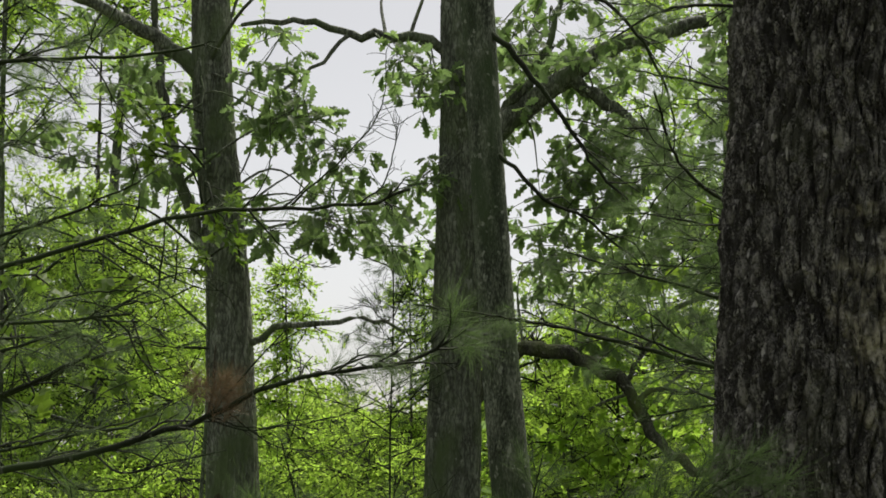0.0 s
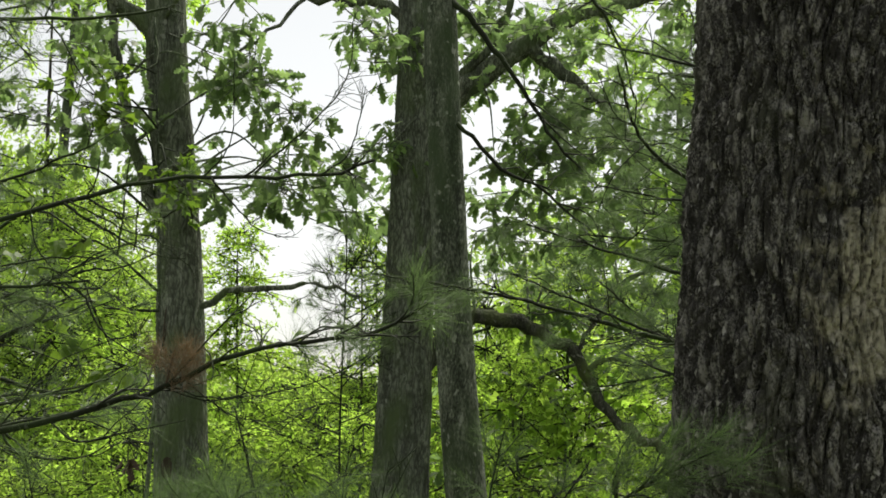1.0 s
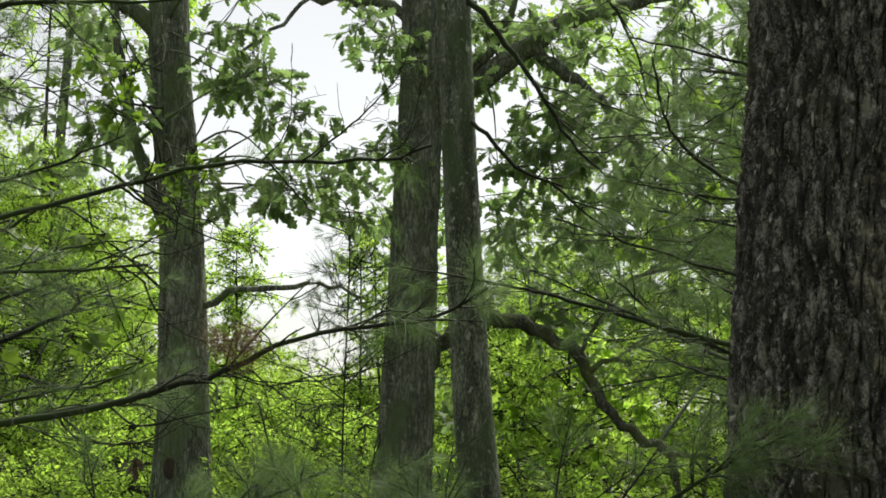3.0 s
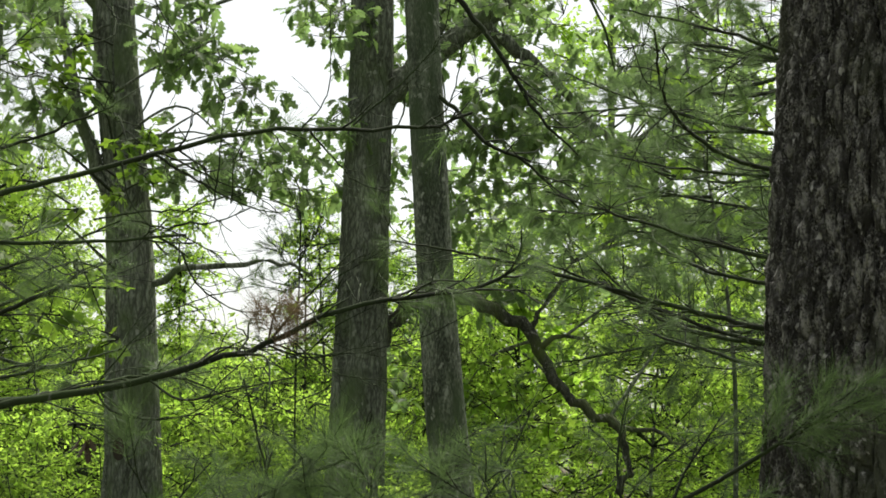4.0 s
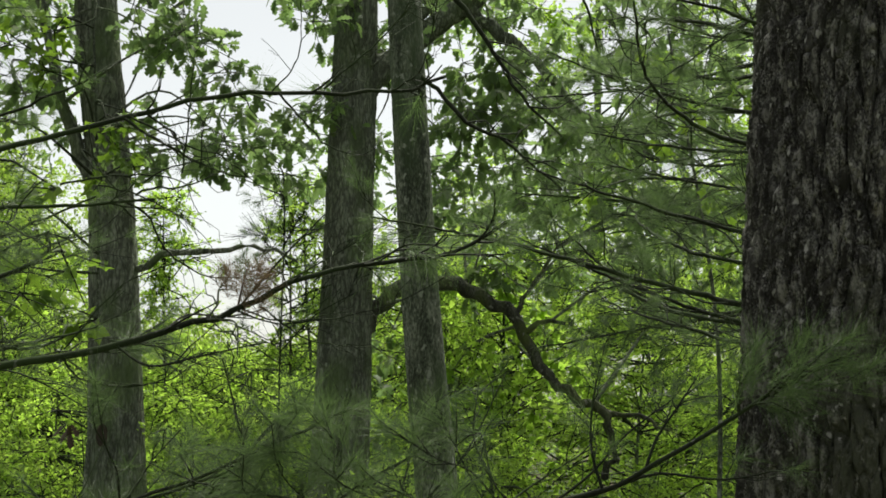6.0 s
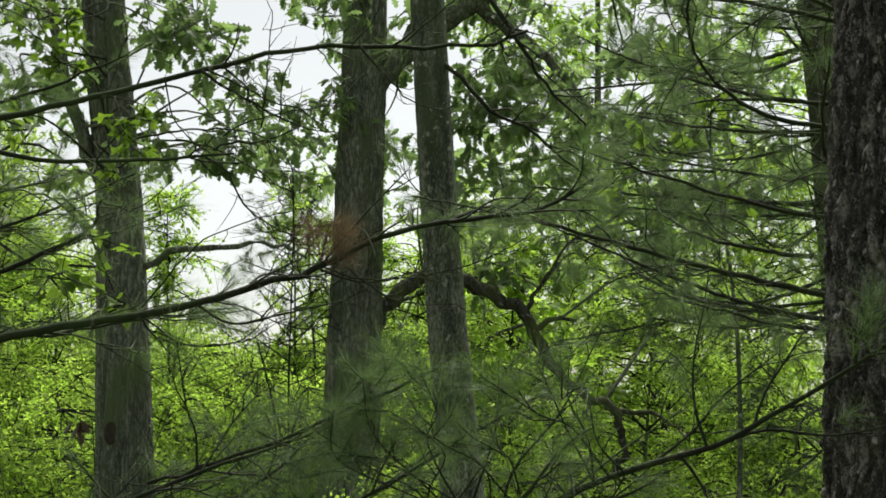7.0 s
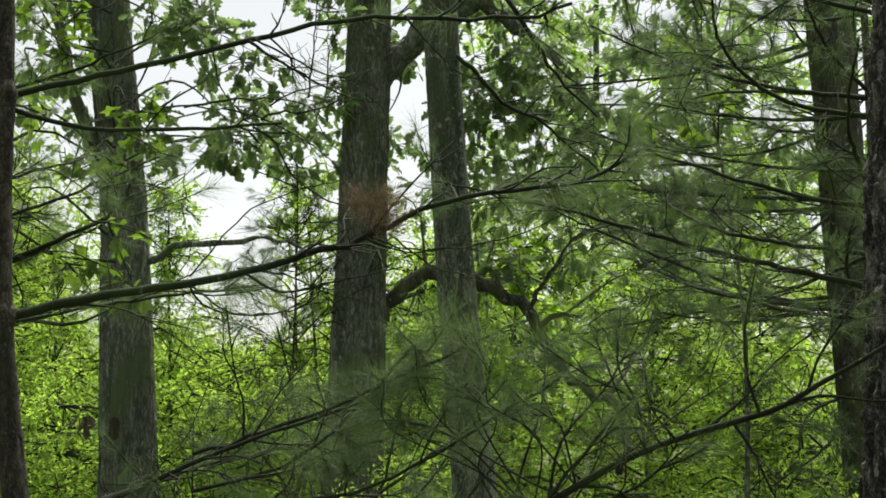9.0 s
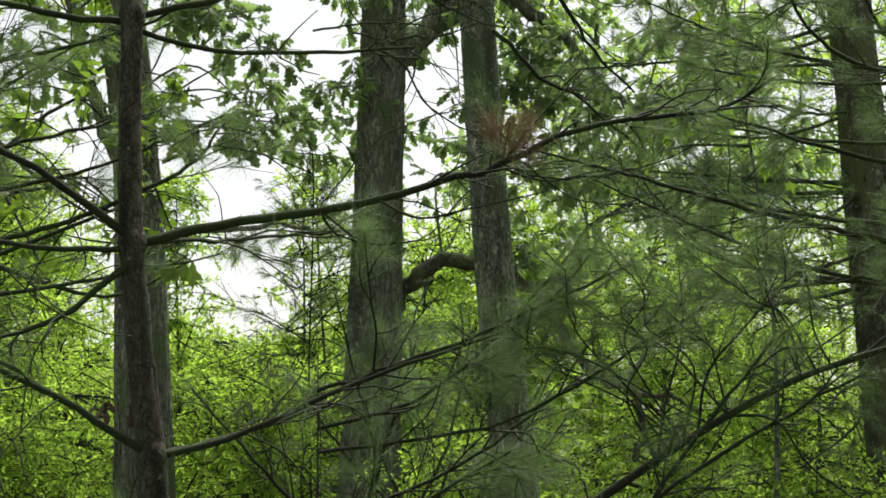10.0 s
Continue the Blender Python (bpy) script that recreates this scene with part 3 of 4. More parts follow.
def make_middle_oak():
    rng = np.random.default_rng(21)
    base = np.array([0.03, 12.1, 0.0])
    tree = thing("oak_tree", base, "forked grey oak with a crooked low limb", "tree", "oaks")
    trunk = [(0.02, 12.1, -0.1), (0.05, 12.1, 0.8), (0.1, 12.1, 2.2), (0.15, 12.1, 3.8), (0.18, 12.1, 4.7), (0.19, 12.1, 5.44), (0.18, 12.2, 8.0), (0.3, 12.2, 10.5)]
    buf = Buffer()
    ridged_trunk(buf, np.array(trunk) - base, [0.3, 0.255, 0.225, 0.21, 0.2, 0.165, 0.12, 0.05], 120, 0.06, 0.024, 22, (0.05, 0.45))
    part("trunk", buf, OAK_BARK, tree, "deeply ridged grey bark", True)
    scar(tree, "knot", np.array([0.08, 11.905, 2.5]) - base, 0.035, 0.2, SCAR_WOOD, "dark slit-like knot")
    limbs = [
        ([(0.2, 12.1, 4.5), (0.47, 12.05, 4.75), (0.66, 12, 4.89), (0.96, 12, 5.14), (1.24, 12, 5.36), (1.63, 12, 5.61), (2.07, 12, 5.75), (2.68, 12, 5.92), (3.6, 11.8, 6.2)], 0.13, 0.04),
        ([(0.5, 12.05, 4.8), (0.62, 12, 5.05), (0.83, 12, 5.25), (0.94, 12, 5.42), (1.2, 12.1, 6.2)], 0.05, 0.025),
        ([(1.2, 12, 5.34), (1.56, 11.95, 5.05), (1.83, 11.9, 4.85), (2.11, 11.9, 4.52), (2.3, 11.9, 4.3), (2.6, 11.9, 4.1)], 0.07, 0.025),
        ([(0.15, 12.1, 5.5), (-0.23, 12, 5.74), (-0.78, 12, 5.74), (-1.33, 12, 5.89), (-1.93, 11.9, 5.83)], 0.06, 0.02),
        ([(-0.9, 12, 5.76), (-1.07, 11.9, 5.55), (-1.36, 11.9, 5.3), (-1.66, 11.9, 5.05), (-1.83, 11.9, 4.55), (-1.92, 11.9, 4.35)], 0.022, 0.008),
        ([(0.15, 12.15, 2.1), (0.31, 12.25, 2.32), (0.53, 12.3, 2.58), (0.8, 12.3, 2.73), (1.06, 12.3, 2.71), (1.39, 12.3, 2.59), (1.69, 12.3, 2.38), (1.83, 12.3, 2.19), (1.94, 12.3, 1.92), (2.15, 12.3, 1.73), (2.48, 12.3, 1.51), (2.67, 12.3, 1.27), (2.7, 12.3, 1.08), (2.58, 12.3, 0.84)], 0.085, 0.036),
        ([(1.8, 12.3, 2.24), (1.98, 12.25, 2.3), (2.2, 12.2, 2.31)], 0.04, 0.015),
        ([(1.72, 12.3, 2.36), (1.84, 12.2, 2.62), (1.95, 12.15, 2.8), (2.2, 12.0, 3.1)], 0.025, 0.01),
        ([(2.5, 12.3, 1.5), (2.85, 12.2, 1.42), (3.2, 12.1, 1.3)], 0.03, 0.01),
    ]
    roots = []
    for pts, r0, r1 in limbs:
        line = limb_line(np.array(pts) - base, rng, 0.12, 0.028 if pts[-1][2] < 3.2 else 0.014)
        buf = Buffer()
        tube(buf, line, [r0, r1], 9, 0.09, rng)
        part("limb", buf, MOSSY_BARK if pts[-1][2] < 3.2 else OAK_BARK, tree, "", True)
        roots.append(line[3:])
    roots = np.concatenate(roots)
    boxes = [
        (-0.4, 0.0, 11.4, 12.4, 5.0, 5.6, 6), (-0.34, -0.05, 11.5, 12.5, 4.15, 4.5, 4), (-0.5, -0.1, 12.0, 13.0, 3.55, 4.0, 4),
        (0.8, 4.2, 11.2, 13.4, 3.4, 4.4, 56), (0.6, 4.2, 11.2, 13.4, 4.4, 6.0, 62), (0.5, 4.0, 12.0, 14.0, 2.7, 3.5, 14),
        (0.5, 2.2, 12.8, 14, 1.5, 2.5, 5), (0.2, 0.8, 12.6, 13.4, 3.9, 6.2, 14), (0.95, 1.9, 11.4, 12.6, 3.3, 4.6, 14), (-0.3, 3.5, 11.0, 13.4, 6.2, 9.8, 24),
    ]
    crown(tree, rng, clumps(rng, boxes) - base, 0.38, 6, 6, OAK, OAK_LEAF, 0.15, roots, "lobed green oak leaves", 0.5, singles=OAK_ONE)


def scar(tree, name, at, wide, tall, mat, label, lean=0.0):
    """A long knot or healed wound standing slightly proud of the bark, with a hollow in it."""
    buf = Buffer()
    n, m = 14, 8
    for i in range(n + 1):
        s = i / n * 2 - 1
        w = wide * math.sqrt(max(0.0, 1 - s * s)) + 0.004
        row = []
        for j in range(m + 1):
            a = math.pi * j / m
            lip = 0.016 * math.sin(a) * (1 - 0.9 * math.exp(-((a - math.pi / 2) / 0.35) ** 2))
            row.append((at[0] - w * math.cos(a) + lean * s * tall, at[1] - lip, at[2] + s * tall))
        buf.v.append(np.array(row))
    buf.v = [np.concatenate(buf.v)]
    i, j = np.meshgrid(np.arange(n), np.arange(m), indexing="ij")
    k = i * (m + 1) + j
    buf.f = [np.stack([k, k + 1, k + m + 2, k + m + 1], -1).reshape(-1, 4)]
    part(name, buf, mat, tree, label, True)


def make_slim_tree():
    rng = np.random.default_rng(31)
    base = np.array([0.5, 7.6, 0.0])
    tree = thing("maple_tree", base, "slim maple with mottled grey lichened bark", "tree")
    trunk = [(0.52, 7.6, -0.1), (0.43, 7.6, 1.1), (0.35, 7.6, 2.03), (0.29, 7.6, 3.04), (0.24, 7.6, 4.07), (0.15, 7.6, 6.0), (0.2, 7.6, 8.0)]
    buf = Buffer()
    ridged_trunk(buf, np.array(trunk) - base, [0.15, 0.118, 0.105, 0.1, 0.112, 0.09, 0.04], 48, 0.03, 0.006, 32, (0.05, 0.12))
    part("trunk", buf, SMOOTH_BARK, tree, "", True)
    drooping = [
        ([(0.27, 7.6, 4.3), (0.36, 7.5, 4.21), (0.6, 7.5, 3.92), (0.77, 7.5, 3.66), (0.93, 7.5, 3.4), (1.17, 7.5, 3.16)], 0.022),
        ([(0.3, 7.6, 3.55), (0.38, 7.5, 3.47), (0.6, 7.5, 3.25), (0.87, 7.5, 3.09), (1.16, 7.45, 2.83)], 0.016),
        ([(0.24, 7.6, 4.7), (0.7, 7.5, 4.6), (1.06, 7.5, 4.39), (1.3, 7.5, 4.04), (1.4, 7.5, 3.68)], 0.016),
    ]
    for pts, r in drooping:
        buf = Buffer()
        line = limb_line(np.array(pts) - base, rng, 0.08, 0.008)
        tube(buf, line, [r, 0.006], 6)
        for _ in range(7):
            q = line[rng.integers(3, len(line))]
            e = q + np.array([rng.uniform(0.1, 0.35), rng.normal() * 0.15, rng.uniform(-0.3, 0.12)])
            tube(buf, smooth_line([q, (q + e) / 2 + rng.normal(size=3) * 0.03, e], 0.08), [0.006, 0.002], 4)
        part("branch", buf, TWIG_BARK, tree, "", True)
    centres = clumps(rng, [(-0.8, 1.8, 6.4, 8.8, 5.2, 8.4, 22)]) - base
    crown(tree, rng, centres, 0.35, 6, 6, MAPLE, MAPLE_LEAF, 0.1, np.array(trunk[4:]) - base, "green lobed maple leaves")


make_left_oak()
make_middle_oak()
make_slim_tree()


# ---- white pines ----
def pine_needles(tree, rng, tufts, shapes=TUFTS, mat=NEEDLE, label="long soft blue-green pine needles"):
    buf = Buffer()
    place_tufts(buf, rng, tufts, shapes)
    part("needles", buf, mat, tree, label, kind="stuff")


LONG_TWIGS = [
    # points (x, z) from the branch outwards, thickness, short shoots along it
    ([(-0.79, 2.25), (-0.736, 2.215), (-0.64, 2.162), (-0.556, 2.128), (-0.508, 2.126)], 0.0038, 10),
    ([(-0.664, 2.131), (-0.655, 2.211), (-0.651, 2.285), (-0.643, 2.385)], 0.0024, 12),
    ([(-0.626, 2.144), (-0.623, 2.193), (-0.621, 2.243)], 0.0022, 8),
    ([(-0.667, 2.168), (-0.691, 2.192), (-0.695, 2.216)], 0.002, 5),
    ([(-0.763, 2.08), (-0.728, 2.098), (-0.652, 2.103), (-0.581, 2.135)], 0.003, 8),
    ([(-0.78, 2.065), (-0.73, 2.03), (-0.7, 1.969), (-0.662, 1.934), (-0.603, 1.905), (-0.532, 1.904)], 0.003, 12),
    ([(-0.356, 2.327), (-0.278, 2.399), (-0.239, 2.436), (-0.167, 2.52), (-0.138, 2.589), (-0.134, 2.693)], 0.0028, 26),
    ([(-0.21, 2.324), (-0.144, 2.37), (-0.117, 2.445), (-0.101, 2.541)], 0.0026, 18),
    ([(-0.474, 2.315), (-0.429, 2.369), (-0.408, 2.437), (-0.41, 2.599)], 0.0018, 2),
    ([(-0.457, 2.318), (-0.414, 2.264), (-0.349, 2.2), (-0.285, 2.179)], 0.003, 8),
    ([(-0.867, 2.235), (-0.85, 2.15), (-0.81, 2.1)], 0.0022, 4),
    ([(-0.904, 1.729), (-0.873, 1.687), (-0.795, 1.669), (-0.699, 1.678), (-0.645, 1.704)], 0.0028, 5),
    ([(-0.809, 1.766), (-0.712, 1.754), (-0.627, 1.717), (-0.565, 1.704)], 0.0024, 5),
    ([(-0.543, 1.832), (-0.481, 1.809), (-0.418, 1.803), (-0.356, 1.822), (-0.300, 1.829)], 0.0024, 6),
    ([(-1.109, 1.862), (-1.038, 1.850), (-0.978, 1.820), (-0.941, 1.778)], 0.002, 4),
    ([(-0.744, 2.111), (-0.702, 2.140), (-0.634, 2.160), (-0.579, 2.174)], 0.002, 5),
    ([(-0.842, 2.102), (-0.756, 2.082), (-0.694, 2.052), (-0.650, 2.027)], 0.0022, 7),
    ([(-0.903, 1.732), (-0.825, 1.675), (-0.750, 1.669), (-0.683, 1.692), (-0.638, 1.743)], 0.0028, 5),
    ([(-0.923, 2.103), (-0.797, 2.124), (-0.682, 2.119), (-0.623, 2.081)], 0.0026, 7),
    ([(-0.904, 1.747), (-0.797, 1.874), (-0.699, 1.926), (-0.573, 1.959)], 0.002, 5),
    ([(-0.493, 1.841), (-0.402, 1.776), (-0.338, 1.758), (-0.249, 1.758)], 0.0024, 9),
    ([(-0.544, 1.841), (-0.454, 1.811), (-0.340, 1.815), (-0.200, 1.848), (-0.086, 1.907)], 0.0022, 9),
    ([(-0.778, 2.255), (-0.710, 2.222), (-0.647, 2.189), (-0.585, 2.173), (-0.509, 2.117)], 0.0026, 6),
]


def make_sapling():
    rng = np.random.default_rng(41)
    base = np.array([-1.12, 2.94, 0.0])
    tree = thing("white_pine_sapling", base, "young white pine with bare lower whorls of branches", "tree", "pine saplings")
    trunk = [(-1.12, 2.94, -0.05), (-1.18, 2.94, 0.8), (-1.225, 2.94, 1.25), (-1.27, 2.94, 1.66), (-1.28, 2.94, 2.11), (-1.29, 2.95, 2.6), (-1.3, 2.95, 3.1), (-1.3, 2.95, 3.7)]
    line = smooth_line(np.array(trunk) - base, 0.04)
    buf = Buffer()
    tube(buf, line, [0.036, 0.032, 0.0275, 0.024, 0.0195, 0.016, 0.012, 0.005], 14, 0.05, rng)
    for z in (1.25, 1.66, 2.11, 2.6):
        p = line[np.argmin(abs(line[:, 2] - z))]
        tube(buf, np.array([p - (0, 0, 0.03), p, p + (0, 0, 0.03)]), [0.02 + 0.006 * (2.1 - z), 0.026 + 0.007 * (2.1 - z), 0.019 + 0.006 * (2.1 - z)], 12, 0.05, rng)
    part("trunk", buf, SAPLING_BARK, tree, "", True)
    main = [
        ([(-1.28, 2.95, 2.11), (-1.14, 2.96, 2.15), (-0.97, 2.97, 2.2), (-0.79, 3.0, 2.26), (-0.61, 3.0, 2.31), (-0.47, 3.0, 2.32), (-0.21, 3.0, 2.33), (-0.08, 3.0, 2.37)], 0.0075, 0.004, 0.45, 0.3),
        ([(-1.28, 2.95, 2.09), (-1.12, 2.95, 2.05), (-0.95, 2.95, 2.05), (-0.72, 2.95, 2.07)], 0.006, 0.003, 0.5, 0.75),
        ([(-1.27, 2.95, 1.66), (-1.11, 2.95, 1.7), (-0.92, 2.95, 1.73), (-0.74, 2.95, 1.77), (-0.54, 2.95, 1.83), (-0.42, 2.95, 1.89), (-0.27, 2.95, 1.93), (-0.07, 2.95, 1.96), (0.05, 2.95, 2.03)], 0.011, 0.004, 0.35, 0.5),
        ([(-1.23, 2.95, 1.25), (-1.04, 2.95, 1.3), (-0.84, 2.95, 1.39), (-0.63, 2.95, 1.46), (-0.5, 2.95, 1.51)], 0.008, 0.003, 0.4, 0.35),
        ([(-1.27, 2.93, 1.67), (-1.34, 2.9, 1.72), (-1.5, 2.85, 1.82), (-1.9, 2.8, 2.0)], 0.009, 0.003, 0.45, 0.4),
        ([(-1.27, 2.93, 1.65), (-1.45, 2.9, 1.65), (-1.9, 2.85, 1.7)], 0.007, 0.003, 0.4, 0.4),
        ([(-1.26, 2.93, 1.63), (-1.34, 2.9, 1.56), (-1.42, 2.88, 1.5), (-1.6, 2.85, 1.45)], 0.008, 0.003, 0.3, 0.6),
        ([(-1.23, 2.93, 1.26), (-1.32, 2.9, 1.32), (-1.5, 2.88, 1.42), (-1.8, 2.85, 1.55)], 0.009, 0.003, 0.3, 0.3),
        ([(-1.28, 2.95, 2.1), (-1.45, 2.93, 2.11), (-1.9, 2.9, 2.2)], 0.008, 0.003, 0.3, 0.3),
        ([(-1.29, 2.95, 2.6), (-1.07, 2.98, 2.68), (-0.75, 3.0, 2.7), (-0.58, 3.0, 2.73)], 0.007, 0.003, 0.4, 0.5),
        ([(-1.28, 2.97, 1.66), (-1.2, 3.2, 1.7), (-1.0, 3.5, 1.75), (-0.75, 3.7, 1.8)], 0.007, 0.003, 0.3, 0.3),
        ([(-1.24, 2.97, 1.25), (-1.1, 3.25, 1.28), (-0.85, 3.55, 1.35), (-0.55, 3.8, 1.4)], 0.007, 0.003, 0.3, 0.2),
        ([(-1.22, 2.95, 0.85), (-1.0, 3.0, 0.95), (-0.75, 3.05, 1.12), (-0.5, 3.1, 1.25)], 0.008, 0.003, 0.3, 0.2),
    ]
    for pts, r0, r1, start, bare in main:
        wood = Buffer()
        tufts = []
        green = 2.0 if pts[0][2] > 2.0 and pts[-1][0] > -1 else 0.72 if r1 > 0.0035 or bare > 0.45 else 0.5
        bough(wood, tufts, rng, np.array(pts) - base, r0, r1, start, 0.22 if green == 2.0 else 0.075, 0.26 if green == 2.0 else 0.34, 0.1, bare, green_from=green)
        limb = part("branch", wood, TWIG_BARK, tree, "", True)
        if tufts:
            pine_needles(limb, rng, tufts)
    for z in (2.6, 3.1, 3.5, 3.7):
        for k in range(4):
            a = k * 1.57 + z
            p = np.array([-1.29, 2.95, z]) - base
            d = np.array([math.cos(a), math.sin(a), 0.5]) * (4.3 - z) * 0.4
            wood = Buffer()
            tufts = []
            bough(wood, tufts, rng, [p, p + d * 0.5, p + d], 0.006, 0.003, 0.4, 0.14, 0.25, 0.1, 0.2)
            pine_needles(part("branch", wood, TWIG_BARK, tree, "", True), rng, tufts)
    knob = np.array([-0.54, 2.95, 1.83]) - base
    dead = []
    for k in range(15):
        off = np.array([rng.uniform(-0.03, 0.085), rng.uniform(-0.04, 0.04), rng.uniform(0.02, 0.11)])
        dead.append((knob + off, unit(np.array([off[0] * 6, rng.normal() * 0.3, 0.7])), 0.07))
    pine_needles(tree, rng, dead, DRY_TUFTS, DEAD_NEEDLE, "dry rust-brown dead needles")
    buf = Buffer()
    tube(buf, smooth_line([knob, knob + (0.01, 0, 0.05), knob + (0.02, 0.0, 0.09)], 0.02), [0.003, 0.0015], 5)
    part("dead_twig", buf, DEAD_LEAF, tree, "dry brown twig")
    # long forked twigs of the two lower whorls
    for pts, r, shoots in LONG_TWIGS:
        buf = Buffer()
        line = smooth_line(np.array([(x, 2.97, z) for x, z in pts]) - base, 0.02)
        line[1:-1] += rng.normal(size=line[1:-1].shape) * 0.0012
        tube(buf, line, [r, 0.0011], 6)
        for _ in range(shoots):
            n = rng.integers(2, len(line))
            d = unit(unit(line[n] - line[n - 1]) + rng.normal(size=3) * 0.75)
            side = arc(rng, line[n], d, rng.uniform(0.03, 0.11), rng.uniform(0.1, 0.6), 0.05, 0.02)
            tube(buf, side, [0.0012, 0.0006], 3)
            if rng.random() < 0.5:
                k = rng.integers(1, len(side))
                tube(buf, arc(rng, side[k], unit(d + rng.normal(size=3) * 0.6), rng.uniform(0.02, 0.05), 0.3, 0.05, 0.02), [0.0008, 0.0005], 3)
        part("twig", buf, TWIG_BARK, tree, "", True)


make_sapling()


def make_low_pine(name_label, base, boughs, seed, top, lean=(0, 0), tuft=0.1, bare=0.15, reach=0.34, r=0.02, step=0.11):
    """A young pine: stem and boughs given by their end points relative to the base."""
    rng = np.random.default_rng(seed)
    base = np.array(base, float)
    tree = thing("white_pine_sapling", base, name_label, "tree", "pine saplings")
    buf = Buffer()
    tube(buf, smooth_line([(0, 0, -0.05), (lean[0] * 0.4, lean[1] * 0.4, top * 0.4), (lean[0], lean[1], top)], 0.06), [r, r * 0.6, r * 0.12], 9, 0.03, rng)
    part("trunk", buf, SAPLING_BARK, tree, "", True)
    for z, far in boughs:
        s = z / top
        p = np.array([lean[0] * s, lean[1] * s, z])
        e = np.array(far, float) - base
        m = (p + e) / 2 + np.array([0, 0, -0.06 * np.linalg.norm(e - p)]) + rng.normal(size=3) * 0.03
        wood = Buffer()
        tufts = []
        bough(wood, tufts, rng, [p, m, e], 0.35 * r + 0.002, 0.0035, 0.2, step, reach, tuft, bare)
        pine_needles(part("branch", wood, TWIG_BARK, tree, "", True), rng, tufts)
    return tree


def make_near_pine():
    """A young pine beside the path whose long bough reaches in front of the old trunk."""
    rng = np.random.default_rng(51)
    base = np.array([-0.46, 2.9, 0.0])
    tree = thing("white_pine_sapling", base, "young white pine with one long bough of soft needles", "tree", "pine saplings")
    buf = Buffer()
    tube(buf, smooth_line([(0, 0, -0.05), (0.02, 0.0, 0.6), (0.03, 0.0, 1.125)], 0.06), [0.016, 0.013, 0.009], 9, 0.03, rng)
    part("trunk", buf, SAPLING_BARK, tree, "", True)
    wood, tufts = Buffer(), []
    main = smooth_line(np.array([(-0.43, 2.9, 1.12), (-0.22, 2.82, 1.27), (-0.042, 2.75, 1.378), (0.092, 2.7, 1.43), (0.201, 2.62, 1.469), (0.264, 2.55, 1.517), (0.332, 2.5, 1.563), (0.392, 2.44, 1.612), (0.449, 2.4, 1.655), (0.524, 2.36, 1.698)]) - base, 0.03)
    tube(wood, main, [0.0095, 0.0065, 0.003], 7, 0.04, rng)
    bunch = []
    for x, y, z in [(0.5, 2.37, 1.753), (0.475, 2.36, 1.608), (0.392, 2.38, 1.69), (0.578, 2.36, 1.753), (0.51, 2.34, 1.67), (0.415, 2.4, 1.745), (0.49, 2.4, 1.65), (0.566, 2.38, 1.713), (0.46, 2.32, 1.7), (0.62, 2.37, 1.7)]:
        bunch.append(np.array([x, y, z]) - base)
    for e in bunch:
        n = np.argmin(np.linalg.norm(main - e, axis=1) + 0.5 * np.maximum(0, main[:, 0] - e[0] + 0.04))
        n = max(4, n - 2)
        line = smooth_line([main[n], (main[n] + e) / 2 + rng.normal(size=3) * 0.012, e], 0.02)
        tube(wood, line, [0.0026, 0.0014], 5)
        way = unit(e - main[n] + np.array([0.02, 0, 0.01]))
        for k in range(2):
            tufts.append((e - way * 0.02 * k, unit(way + 0.25 * rng.normal(size=3)), 0.1 * rng.uniform(0.85, 1.1)))
    # bare and half-bare side twigs, curving up and down from the bough
    for at, way, length, green in [(0.35, (0.8, 0.1, 0.5), 0.35, 0.0), (0.42, (-0.3, 0.2, 0.9), 0.3, 0.0), (0.5, (0.9, 0.2, 0.45), 0.34, 0.4), (0.56, (0.5, 0.1, -0.6), 0.22, 0.0), (0.6, (-0.2, 0.3, 1.0), 0.28, 0.3),
                                   (0.64, (0.9, -0.1, 0.15), 0.33, 0.5), (0.7, (0.3, 0.2, 0.9), 0.2, 0.4), (0.3, (0.7, -0.2, -0.3), 0.3, 0.3), (0.24, (0.3, 0.2, 0.9), 0.42, 0.2), (0.18, (0.6, 0.3, 0.8), 0.42, 0.5)]:
        p = main[int(at * (len(main) - 1))]
        side = arc(rng, p, unit(np.array(way)), length, rng.uniform(0.2, 0.5), 0.03, 0.03)
        tube(wood, side, [0.0036, 0.0013], 5)
        for u in rng.uniform(0.3, 0.95, 7):
            n = int(u * (len(side) - 1))
            d = unit(unit(side[min(n + 1, len(side) - 1)] - side[max(n - 1, 0)]) + rng.normal(size=3) * 0.6)
            fine = arc(rng, side[n], d, rng.uniform(0.05, 0.13), rng.uniform(0.1, 0.5), 0.04, 0.02)
            tube(wood, fine, [0.0016, 0.0008], 3)
            if rng.random() < green:
                tufts.append((fine[-1], unit(fine[-1] - fine[-2]), 0.09 * rng.uniform(0.8, 1.1)))
    # soft full tufts on long shoots above the bough
    for x, y, z in [(-0.462, 2.75, 1.593), (-0.389, 2.70, 1.624), (-0.332, 2.65, 1.542), (-0.242, 2.60, 1.588), (-0.156, 2.60, 1.630), (-0.364, 2.72, 1.506), (-0.259, 2.68, 1.483), (-0.517, 2.80, 1.528), (-0.562, 2.85, 1.504), (-0.407, 2.80, 1.533), (-0.117, 2.55, 1.554), (-0.464, 2.80, 1.447)]:
        e = np.array([x, y, z]) - base
        n = np.argmin(np.linalg.norm(main - (e + np.array([rng.uniform(-0.05, 0.3), 0, -0.12])), axis=1))
        gap = np.linalg.norm(e - main[n])
